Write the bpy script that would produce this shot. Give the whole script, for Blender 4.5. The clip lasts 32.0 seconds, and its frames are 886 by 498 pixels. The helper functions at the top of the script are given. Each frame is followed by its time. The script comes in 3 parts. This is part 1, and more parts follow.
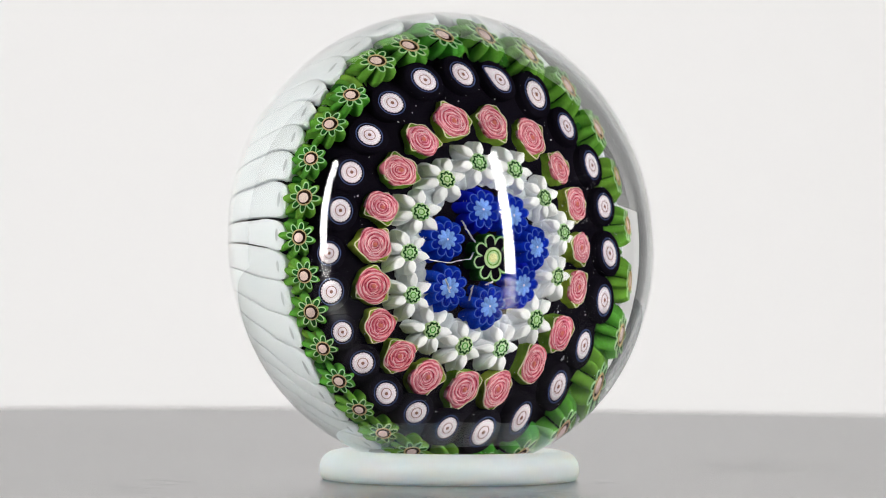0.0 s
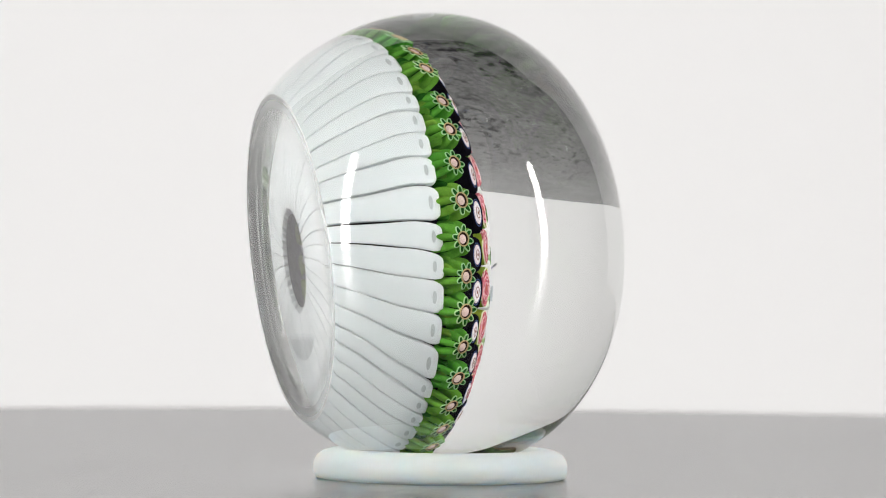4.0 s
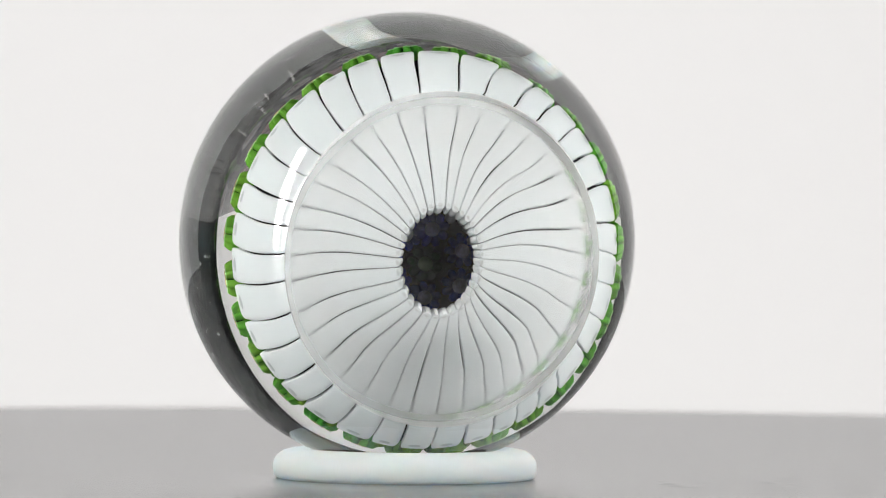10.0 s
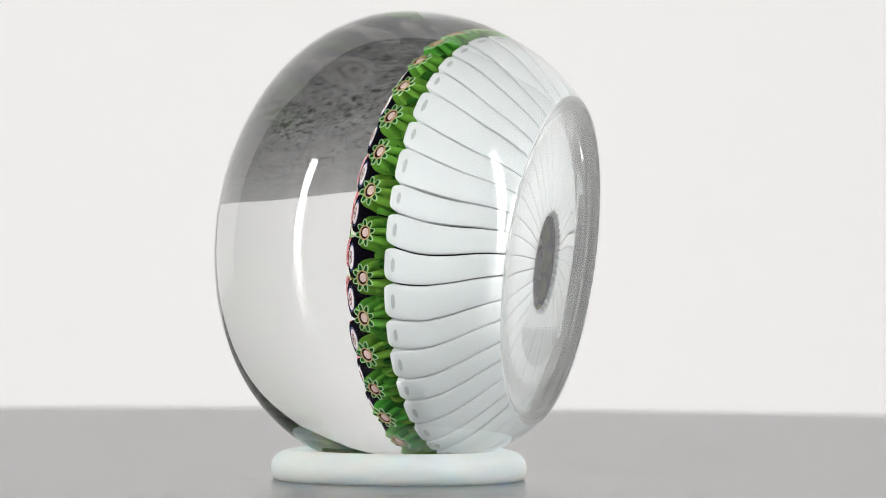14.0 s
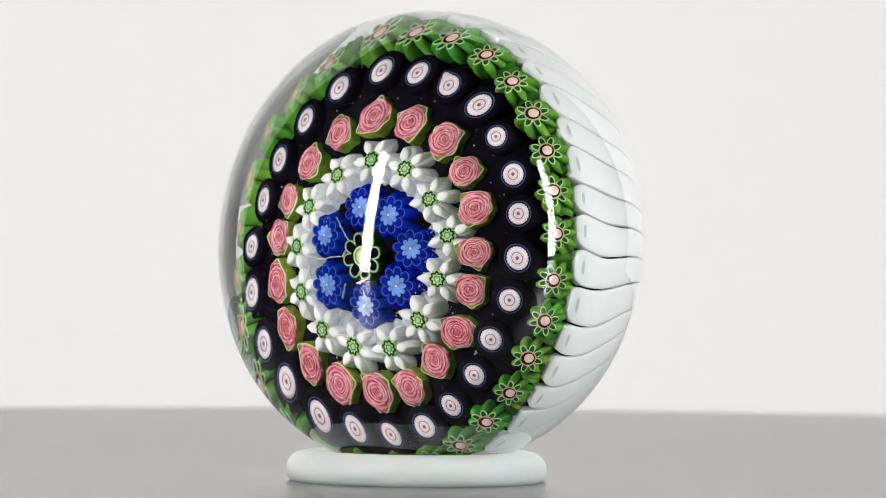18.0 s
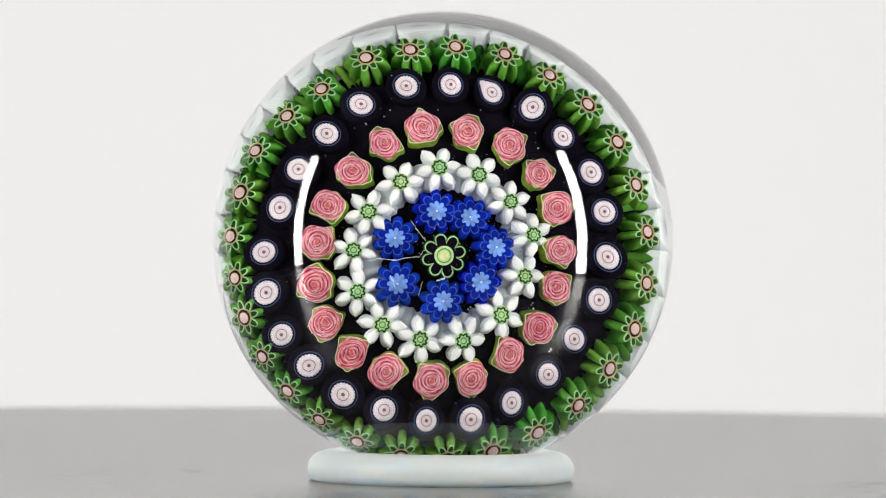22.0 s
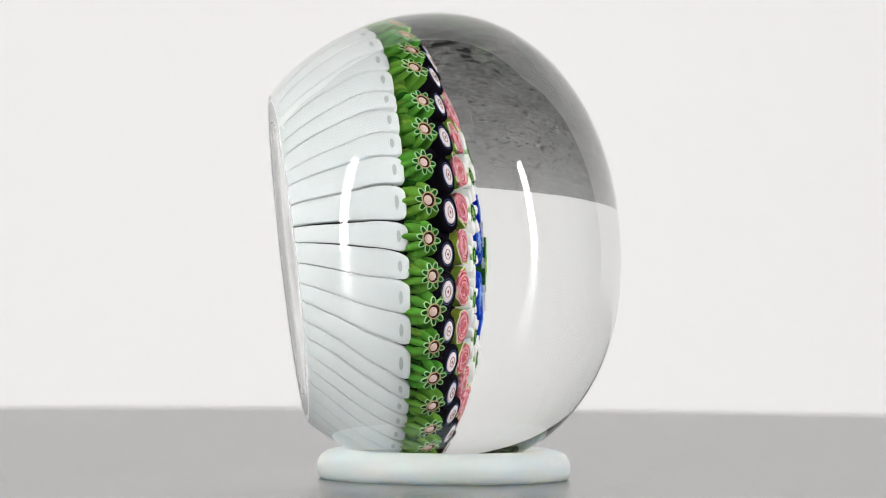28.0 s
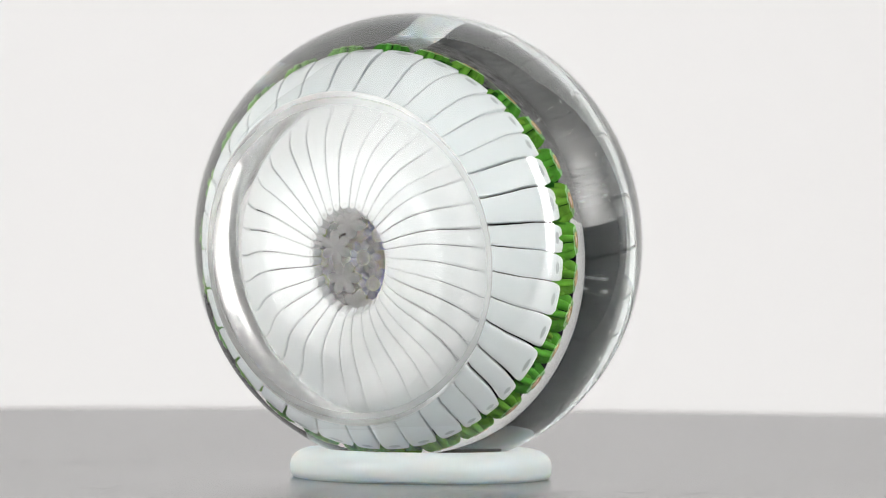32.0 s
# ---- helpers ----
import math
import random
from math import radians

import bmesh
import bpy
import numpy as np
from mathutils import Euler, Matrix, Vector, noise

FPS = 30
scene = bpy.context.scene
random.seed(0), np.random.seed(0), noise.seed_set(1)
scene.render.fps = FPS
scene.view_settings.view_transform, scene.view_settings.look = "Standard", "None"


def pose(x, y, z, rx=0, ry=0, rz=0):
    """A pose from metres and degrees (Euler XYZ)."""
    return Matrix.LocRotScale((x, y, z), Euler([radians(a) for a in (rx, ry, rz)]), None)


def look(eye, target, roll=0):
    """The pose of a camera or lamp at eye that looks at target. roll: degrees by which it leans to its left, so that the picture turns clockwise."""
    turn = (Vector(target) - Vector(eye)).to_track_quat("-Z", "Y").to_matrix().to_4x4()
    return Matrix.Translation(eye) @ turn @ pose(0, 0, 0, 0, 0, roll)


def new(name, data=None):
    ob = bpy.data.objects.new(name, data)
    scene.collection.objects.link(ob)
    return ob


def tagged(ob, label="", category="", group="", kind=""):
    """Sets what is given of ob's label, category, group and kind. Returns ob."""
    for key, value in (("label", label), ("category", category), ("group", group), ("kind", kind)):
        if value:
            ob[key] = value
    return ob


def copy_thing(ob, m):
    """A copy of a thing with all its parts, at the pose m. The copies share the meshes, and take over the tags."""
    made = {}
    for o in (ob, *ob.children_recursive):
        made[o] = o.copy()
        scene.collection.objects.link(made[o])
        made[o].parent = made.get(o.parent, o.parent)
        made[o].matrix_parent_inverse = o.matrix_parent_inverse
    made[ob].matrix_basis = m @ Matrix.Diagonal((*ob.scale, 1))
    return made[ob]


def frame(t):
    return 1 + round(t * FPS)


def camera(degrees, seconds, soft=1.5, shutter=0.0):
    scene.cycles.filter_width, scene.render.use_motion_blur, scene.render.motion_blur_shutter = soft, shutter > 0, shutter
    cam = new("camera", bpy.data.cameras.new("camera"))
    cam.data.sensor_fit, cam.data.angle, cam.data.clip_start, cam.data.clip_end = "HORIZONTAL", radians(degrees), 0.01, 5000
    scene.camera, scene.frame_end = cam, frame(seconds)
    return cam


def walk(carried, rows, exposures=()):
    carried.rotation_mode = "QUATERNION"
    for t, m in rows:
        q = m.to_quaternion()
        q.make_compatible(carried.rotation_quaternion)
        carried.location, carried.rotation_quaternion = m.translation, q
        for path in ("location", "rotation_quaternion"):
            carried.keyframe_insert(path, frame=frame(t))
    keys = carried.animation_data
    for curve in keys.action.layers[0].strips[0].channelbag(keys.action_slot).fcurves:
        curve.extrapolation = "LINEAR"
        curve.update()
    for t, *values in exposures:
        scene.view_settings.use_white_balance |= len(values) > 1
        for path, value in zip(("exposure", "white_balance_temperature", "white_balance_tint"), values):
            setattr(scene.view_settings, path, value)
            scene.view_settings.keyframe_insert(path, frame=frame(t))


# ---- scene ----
AXIS = Vector((-0.00291, 0.0, 0.0))      # the turntable's spindle on the table top
TURN, FRONT = 14.516, 21.442             # degrees a second; the moment when the dome faces the lens

# ---- camera: fixed, level, a long lens a little way in front of the turntable ----
cam = camera(11.81, 32.0, soft=1.0)
cam.data.dof.use_dof = True
cam.data.dof.focus_distance = 0.695
cam.data.dof.aperture_fstop = 40.0
EYE = (0.0, -0.72, 0.0391)
walk(cam, [(0.0, look(EYE, (0.0, 0.0, 0.0391), 0.5)), (32.0, look(EYE, (0.0, 0.0, 0.0391), 0.5))])

# ---- world and light ----
world = bpy.data.worlds.new("studio_dark")
scene.world = world
world.use_nodes = True
world.node_tree.nodes["Background"].inputs[0].default_value = (0.9, 0.95, 1.0, 1)
world.node_tree.nodes["Background"].inputs[1].default_value = 0.02
scene.view_settings.exposure = 0.0


# ---- materials ----
def shader(name, colour, rough=0.5, spec=0.5, metal=0.0, vary=0.0, scale=200.0, bump=0.0, bump_scale=400.0, shift=0.0, **sockets):
    """Principled material with a two-scale variation of its colour and a fine relief."""
    m = bpy.data.materials.new(name)
    m.use_nodes = True
    nt = m.node_tree
    b = nt.nodes["Principled BSDF"]
    b.inputs["Base Color"].default_value = (*colour, 1)
    b.inputs["Roughness"].default_value = rough
    b.inputs["Specular IOR Level"].default_value = spec
    b.inputs["Metallic"].default_value = metal
    for key, value in sockets.items():
        b.inputs[key.replace("_", " ")].default_value = value
    co = nt.nodes.new("ShaderNodeTexCoord")
    if vary:
        fine, coarse = nt.nodes.new("ShaderNodeTexNoise"), nt.nodes.new("ShaderNodeTexNoise")
        fine.inputs["Scale"].default_value, coarse.inputs["Scale"].default_value = scale, scale / 7
        fine.inputs["Detail"].default_value, coarse.inputs["Detail"].default_value = 4, 2
        add = nt.nodes.new("ShaderNodeMath")
        add.operation = "ADD"
        mapr = nt.nodes.new("ShaderNodeMapRange")
        mapr.inputs["From Min"].default_value, mapr.inputs["From Max"].default_value = 0.6, 1.4
        mapr.inputs["To Min"].default_value, mapr.inputs["To Max"].default_value = 1 - vary, 1 + vary
        hsv = nt.nodes.new("ShaderNodeHueSaturation")
        hsv.inputs["Color"].default_value = (*colour, 1)
        nt.links.new(co.outputs["Object"], fine.inputs["Vector"])
        nt.links.new(co.outputs["Object"], coarse.inputs["Vector"])
        nt.links.new(fine.outputs["Fac"], add.inputs[0])
        nt.links.new(coarse.outputs["Fac"], add.inputs[1])
        nt.links.new(add.outputs[0], mapr.inputs["Value"])
        nt.links.new(mapr.outputs[0], hsv.inputs["Value"])
        if shift:
            info = nt.nodes.new("ShaderNodeObjectInfo")
            hue = nt.nodes.new("ShaderNodeMapRange")
            hue.inputs["To Min"].default_value, hue.inputs["To Max"].default_value = 0.5 - shift, 0.5 + shift
            nt.links.new(info.outputs["Random"], hue.inputs["Value"])
            nt.links.new(hue.outputs[0], hsv.inputs["Hue"])
        nt.links.new(hsv.outputs[0], b.inputs["Base Color"])
    if bump:
        grain = nt.nodes.new("ShaderNodeTexNoise")
        grain.inputs["Scale"].default_value, grain.inputs["Detail"].default_value = bump_scale, 5
        bn = nt.nodes.new("ShaderNodeBump")
        bn.inputs["Strength"].default_value, bn.inputs["Distance"].default_value = bump, 0.001
        nt.links.new(co.outputs["Object"], grain.inputs["Vector"])
        nt.links.new(grain.outputs["Fac"], bn.inputs["Height"])
        nt.links.new(bn.outputs[0], b.inputs["Normal"])
    return m


def clear_glass(name, rough):
    m = bpy.data.materials.new(name)
    m.use_nodes = True
    nt = m.node_tree
    nt.nodes.remove(nt.nodes["Principled BSDF"])
    g = nt.nodes.new("ShaderNodeBsdfGlass")
    g.inputs["Color"].default_value = (0.985, 0.99, 0.985, 1)
    g.inputs["IOR"].default_value = 1.52
    g.inputs["Roughness"].default_value = rough
    nt.links.new(g.outputs[0], nt.nodes["Material Output"].inputs["Surface"])
    return m


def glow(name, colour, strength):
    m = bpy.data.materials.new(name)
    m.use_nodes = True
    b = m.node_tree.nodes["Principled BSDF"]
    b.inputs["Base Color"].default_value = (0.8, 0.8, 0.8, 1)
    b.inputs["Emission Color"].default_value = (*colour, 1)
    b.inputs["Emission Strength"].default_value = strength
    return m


GLASS = clear_glass("clear_crystal", 0.0)


def ground_base_glass():
    """Glass whose grind fades from the rough rim of the base to the polished middle."""
    m = clear_glass("ground_base", 0.0)
    nt = m.node_tree
    g = next(n_ for n_ in nt.nodes if n_.type == "BSDF_GLASS")
    g.inputs["Color"].default_value = (0.93, 0.93, 0.925, 1)
    co, sep = nt.nodes.new("ShaderNodeTexCoord"), nt.nodes.new("ShaderNodeVectorMath")
    flat = nt.nodes.new("ShaderNodeVectorMath")
    flat.operation, flat.inputs[1].default_value = "MULTIPLY", (1000.0, 1000.0, 0.0)
    sep.operation = "LENGTH"
    nt.links.new(co.outputs["Object"], flat.inputs[0])
    nt.links.new(flat.outputs[0], sep.inputs[0])
    wander, fine = nt.nodes.new("ShaderNodeTexNoise"), nt.nodes.new("ShaderNodeTexNoise")
    wander.inputs["Scale"].default_value, wander.inputs["Detail"].default_value = 38.0, 2.0
    fine.inputs["Scale"].default_value, fine.inputs["Detail"].default_value = 900.0, 3.0
    last = sep.outputs["Value"]
    for noise, amount in ((wander, 1.2), (fine, 0.3)):
        nt.links.new(co.outputs["Object"], noise.inputs["Vector"])
        mul = nt.nodes.new("ShaderNodeMath")
        mul.operation = "MULTIPLY_ADD"
        mul.inputs[1].default_value = amount
        shift = nt.nodes.new("ShaderNodeMath")
        shift.operation, shift.inputs[1].default_value = "SUBTRACT", amount / 2
        nt.links.new(noise.outputs["Fac"], mul.inputs[0])
        nt.links.new(last, mul.inputs[2])
        nt.links.new(mul.outputs[0], shift.inputs[0])
        last = shift.outputs[0]
    scale = nt.nodes.new("ShaderNodeMath")
    scale.operation, scale.inputs[1].default_value = "DIVIDE", 27.5
    ramp = nt.nodes.new("ShaderNodeValToRGB")
    nt.links.new(last, scale.inputs[0])
    nt.links.new(scale.outputs[0], ramp.inputs["Fac"])
    stops = ((0.0, 0.0), (0.40, 0.015), (0.62, 0.04), (0.74, 0.08), (0.80, 0.14), (0.86, 0.21), (0.92, 0.26), (0.99, 0.28))
    while len(ramp.color_ramp.elements) < len(stops):
        ramp.color_ramp.elements.new(0.5)
    for e, (at, v_) in zip(ramp.color_ramp.elements, stops):
        e.position, e.color = at, (v_, v_, v_, 1)
    nt.links.new(ramp.outputs["Color"], g.inputs["Roughness"])
    haze, chalk, blend = nt.nodes.new("ShaderNodeValToRGB"), nt.nodes.new("ShaderNodeBsdfDiffuse"), nt.nodes.new("ShaderNodeMixShader")
    chalk.inputs["Color"].default_value = (0.95, 0.96, 0.96, 1)
    through_it, veil = nt.nodes.new("ShaderNodeBsdfTranslucent"), nt.nodes.new("ShaderNodeMixShader")
    through_it.inputs["Color"].default_value = (0.97, 0.98, 0.98, 1)
    veil.inputs[0].default_value = 0.55
    nt.links.new(chalk.outputs[0], veil.inputs[1])
    nt.links.new(through_it.outputs[0], veil.inputs[2])
    nt.links.new(scale.outputs[0], haze.inputs["Fac"])
    stops = ((0.0, 0.02), (0.40, 0.05), (0.58, 0.09), (0.66, 0.13), (0.76, 0.17), (0.86, 0.205), (0.93, 0.23), (0.97, 0.24))
    while len(haze.color_ramp.elements) < len(stops):
        haze.color_ramp.elements.new(0.5)
    for e, (at, v_) in zip(haze.color_ramp.elements, stops):
        e.position, e.color = at, (v_, v_, v_, 1)
    nt.links.new(haze.outputs["Color"], blend.inputs[0])
    nt.links.new(g.outputs[0], blend.inputs[1])
    nt.links.new(veil.outputs[0], blend.inputs[2])
    sheen, coat = nt.nodes.new("ShaderNodeBsdfGlossy"), nt.nodes.new("ShaderNodeMixShader")
    sheen.inputs["Roughness"].default_value = 0.36
    coat.inputs[0].default_value = 0.022
    nt.links.new(blend.outputs[0], coat.inputs[1])
    nt.links.new(sheen.outputs[0], coat.inputs[2])
    nt.links.new(coat.outputs[0], nt.nodes["Material Output"].inputs["Surface"])
    return m


BASE_GLASS = ground_base_glass()
STRIP = glow("lamp_diffuser", (1.0, 0.975, 0.955), 36.0)
DARK_METAL = shader("black_metal", (0.02, 0.02, 0.02), 0.4)
# backdrop: an added even glow stands in for the light that falls on it
WHITE_CARD = glow("glowing_white_sheet", (0.835, 0.82, 0.81), 0.81)
ROOM = shader("dark_studio_paint", (0.016, 0.016, 0.017), 0.9, 0.2, vary=0.1, scale=4)
STONE = shader("grey_stone_top", (0.155, 0.1545, 0.153), 0.2, 0.95, vary=0.65, scale=420, bump=0.22, bump_scale=520)


def pitted(m, scale, low, high, spec):
    """Dull dark grains strewn over a polished stone."""
    nt = m.node_tree
    b, hsv = nt.nodes["Principled BSDF"], next(n_ for n_ in nt.nodes if n_.type == "HUE_SAT")
    co, grain, patch = (nt.nodes.new(k) for k in ("ShaderNodeTexCoord", "ShaderNodeTexNoise", "ShaderNodeTexNoise"))
    grain.inputs["Scale"].default_value, grain.inputs["Detail"].default_value = scale, 3.0
    patch.inputs["Scale"].default_value, patch.inputs["Detail"].default_value = scale / 12, 2.0
    both, pick = nt.nodes.new("ShaderNodeMath"), nt.nodes.new("ShaderNodeMapRange")
    both.operation, both.inputs[1].default_value = "MULTIPLY_ADD", 0.5
    pick.inputs["From Min"].default_value, pick.inputs["From Max"].default_value = low, high
    gloss, tint = nt.nodes.new("ShaderNodeMapRange"), nt.nodes.new("ShaderNodeMix")
    gloss.inputs["To Min"].default_value, gloss.inputs["To Max"].default_value = spec, 0.12
    tint.data_type = "RGBA"
    tint.inputs[7].default_value = (0.03, 0.03, 0.03, 1)
    for noise in (grain, patch):
        nt.links.new(co.outputs["Object"], noise.inputs["Vector"])
    nt.links.new(patch.outputs["Fac"], both.inputs[0])
    nt.links.new(grain.outputs["Fac"], both.inputs[2])
    nt.links.new(both.outputs[0], pick.inputs["Value"])
    nt.links.new(pick.outputs[0], gloss.inputs["Value"])
    nt.links.new(gloss.outputs[0], b.inputs["Specular IOR Level"])
    nt.links.new(pick.outputs[0], tint.inputs[0])
    nt.links.new(hsv.outputs[0], tint.inputs[6])
    nt.links.new(tint.outputs[2], b.inputs["Base Color"])


pitted(STONE, 230.0, 0.8, 0.95, 0.95)
OPAL = shader("opal_ring", (0.78, 0.89, 0.95), 0.34, 0.5, vary=0.045, scale=160, Subsurface_Weight=0.85, Subsurface_Radius=(0.8, 1.0, 1.2), Subsurface_Scale=0.006)
inner = dict(rough=0.7, spec=0.0)
MILK = shader("milk_glass", (0.755, 0.805, 0.82), vary=0.03, scale=350, Subsurface_Weight=0.9, Subsurface_Radius=(1.0, 1.0, 1.0), Subsurface_Scale=0.0014, **inner)
MILK_PALE = shader("pale_cane_bore", (0.60, 0.63, 0.64), vary=0.1, scale=500, **inner)
# for the shell added to darken the slits
LINING = shader("slit_dark", (0.02, 0.02, 0.022), vary=0.3, scale=400, **inner)
MILK_CORE = shader("grey_cane_bore", (0.50, 0.55, 0.56), vary=0.1, scale=500, **inner)
BLACK = shader("black_glass", (0.006, 0.005, 0.0085), vary=0.3, scale=400, **inner)
GREEN = shader("green_glass", (0.09, 0.295, 0.034), vary=0.45, scale=600, shift=0.025, **inner)
COLLAR = shader("packed_green_glass", (0.10, 0.30, 0.035), vary=0.6, scale=500, **inner)


def vary_by_island(m, low, high, turn):
    """Gives each loose piece of a joined mesh its own lightness and hue."""
    nt = m.node_tree
    hsv = next(n_ for n_ in nt.nodes if n_.type == "HUE_SAT")
    geo, light, hue, mul = (nt.nodes.new(k) for k in ("ShaderNodeNewGeometry", "ShaderNodeMapRange", "ShaderNodeMapRange", "ShaderNodeMath"))
    mul.operation = "MULTIPLY"
    light.inputs["To Min"].default_value, light.inputs["To Max"].default_value = low, high
    hue.inputs["From Min"].default_value, hue.inputs["From Max"].default_value = 1.0, 0.0
    hue.inputs["To Min"].default_value, hue.inputs["To Max"].default_value = 0.5 - turn, 0.5 + turn
    nt.links.new(geo.outputs["Random Per Island"], light.inputs["Value"])
    nt.links.new(geo.outputs["Random Per Island"], hue.inputs["Value"])
    nt.links.new(hsv.inputs["Value"].links[0].from_socket, mul.inputs[0])
    nt.links.new(light.outputs[0], mul.inputs[1])
    nt.links.new(mul.outputs[0], hsv.inputs["Value"])
    nt.links.new(hue.outputs[0], hsv.inputs["Hue"])


vary_by_island(COLLAR, 0.25, 1.2, 0.03)
FRESH_GREEN = shader("fresh_green_glass", (0.34, 0.56, 0.27), vary=0.3, scale=900, shift=0.02, **inner)
MID_GREEN = shader("soft_green_glass", (0.33, 0.55, 0.26), vary=0.3, scale=600, **inner)
AMBER = shader("amber_glass", (0.47, 0.34, 0.17), vary=0.35, scale=700, shift=0.02, **inner)
UMBER = shader("umber_glass", (0.025, 0.012, 0.008), vary=0.3, scale=900, **inner)
DUSK_PINK = shader("dusky_pink_glass", (0.66, 0.50, 0.47), vary=0.15, scale=900, shift=0.01, **inner)
MOSS = shader("moss_green_glass", (0.012, 0.075, 0.012), vary=0.4, scale=900, **inner)
DEEP_GREEN = shader("deep_green_glass", (0.010, 0.06, 0.010), vary=0.3, scale=900, **inner)
PALE_GREEN = shader("pale_green_glass", (0.46, 0.66, 0.34), vary=0.15, scale=900, shift=0.02, **inner)
LEAF = shader("leaf_green_glass", (0.17, 0.27, 0.03), vary=0.75, scale=700, shift=0.03, **inner)
def rose_shader(name, deep, middle, pale):
    """Petal glass: wandering rings of deep, middle and pale rose round the cane's axis, each cane its own."""
    m = shader(name, middle, **inner)
    nt = m.node_tree
    b = nt.nodes["Principled BSDF"]
    co, info = nt.nodes.new("ShaderNodeTexCoord"), nt.nodes.new("ShaderNodeObjectInfo")
    turn = nt.nodes.new("ShaderNodeMath")
    turn.operation, turn.inputs[1].default_value = "MULTIPLY", 40.0
    wave = nt.nodes.new("ShaderNodeTexWave")
    wave.wave_type, wave.rings_direction = "RINGS", "Z"
    wave.inputs["Scale"].default_value, wave.inputs["Distortion"].default_value = 640.0, 4.5
    wave.inputs["Detail"].default_value, wave.inputs["Detail Scale"].default_value = 3.0, 1.6
    blot = nt.nodes.new("ShaderNodeTexNoise")
    blot.noise_dimensions = "4D"
    blot.inputs["Scale"].default_value, blot.inputs["Detail"].default_value = 750.0, 3.0
    mix = nt.nodes.new("ShaderNodeMath")
    mix.operation, mix.inputs[1].default_value = "MULTIPLY_ADD", 0.55
    ramp = nt.nodes.new("ShaderNodeValToRGB")
    nt.links.new(info.outputs["Random"], turn.inputs[0])
    nt.links.new(turn.outputs[0], wave.inputs["Phase Offset"])
    nt.links.new(turn.outputs[0], blot.inputs["W"])
    nt.links.new(co.outputs["Object"], wave.inputs["Vector"])
    nt.links.new(co.outputs["Object"], blot.inputs["Vector"])
    nt.links.new(wave.outputs["Fac"], mix.inputs[0])
    nt.links.new(blot.outputs["Fac"], mix.inputs[2])
    nt.links.new(mix.outputs[0], ramp.inputs["Fac"])
    stops = ((0.38, deep), (0.58, middle), (0.86, middle), (1.0, pale))
    while len(ramp.color_ramp.elements) < len(stops):
        ramp.color_ramp.elements.new(0.5)
    for e, (at, c) in zip(ramp.color_ramp.elements, stops):
        e.position, e.color = at, (*c, 1)
    nt.links.new(ramp.outputs["Color"], b.inputs["Base Color"])
    return m


PINK_FOLD = shader("mid_rose_glass", (0.66, 0.20, 0.25), vary=0.4, scale=900, shift=0.01, **inner)
BLUSH_PINK = shader("blush_rose_glass", (0.80, 0.52, 0.54), vary=0.3, scale=900, **inner)
CORAL = shader("coral_glass", (0.62, 0.17, 0.13), vary=0.3, scale=900, **inner)
PALE_PINK = shader("pale_rose_glass", (0.68, 0.27, 0.32), vary=0.4, scale=900, shift=0.01, **inner)
BLUSH = shader("blush_glass", (0.78, 0.69, 0.735), vary=0.14, scale=1100, **inner)
PINK = rose_shader("rose_glass", (0.19, 0.01, 0.028), (0.55, 0.105, 0.15), (0.76, 0.40, 0.42))
LIGHT_ROSE = rose_shader("light_rose_glass", (0.30, 0.025, 0.055), (0.57, 0.15, 0.195), (0.76, 0.42, 0.44))
RUST = shader("rust_glass", (0.26, 0.13, 0.10), vary=0.2, scale=900, **inner)
WINE = shader("wine_fold_shade", (0.33, 0.025, 0.055), vary=0.3, scale=900, **inner)
GREY_WHITE = shader("greyish_white_glass", (0.44, 0.48, 0.50), vary=0.45, scale=500, **inner)
# darker copy of WHITE: shade on the stars' flanks put into the colour
SHADE_WHITE = shader("shaded_white_glass", (0.64, 0.67, 0.69), vary=0.12, scale=600, **inner)
WHITE = shader("white_glass", (0.88, 0.89, 0.88), vary=0.05, scale=500, **inner)
COBALT = shader("cobalt_glass", (0.005, 0.023, 0.35), vary=0.4, scale=700, shift=0.008, **inner)
DEEP_BLUE = shader("deep_blue_glass", (0.004, 0.017, 0.28), vary=0.4, scale=900, **inner)
LINE_BLUE = shader("light_cobalt_glass", (0.06, 0.12, 0.50), vary=0.2, scale=900, **inner)
SKY_BLUE = shader("sky_blue_glass", (0.16, 0.30, 0.66), vary=0.6, scale=900, **inner)
FOOT = shader("pale_cane_foot", (0.46, 0.50, 0.66), vary=0.7, scale=900, **inner)
NAVY = shader("navy_glass", (0.07, 0.10, 0.24), vary=0.2, scale=900, **inner)
SILVER = shader("air_film", (0.75, 0.77, 0.8), vary=0.2, scale=2000, **inner)
PETAL_EDGE = shader("cream_rose_glass", (0.66, 0.62, 0.42), vary=0.4, scale=450, shift=0.05, **inner)
YELLOW = shader("straw_glass", (0.72, 0.72, 0.36), vary=0.2, scale=1500, **inner)

# ---- mesh helpers: shapes are written in millimetres ----
MM = 0.001


def mesh_of(name, verts, faces, material, smooth=True):
    me = bpy.data.meshes.new(name)
    me.from_pydata([(x * MM, y * MM, z * MM) for x, y, z in verts], [], faces)
    me.materials.append(material)
    if smooth:
        me.polygons.foreach_set("use_smooth", [True] * len(me.polygons))
    me.update()
    return me


def part(name, mesh, parent, m=None, label=""):
    ob = new(name, mesh)
    ob.parent = parent
    if m is not None:
        ob.matrix_local = m
    if label:
        ob["label"] = label
    return ob


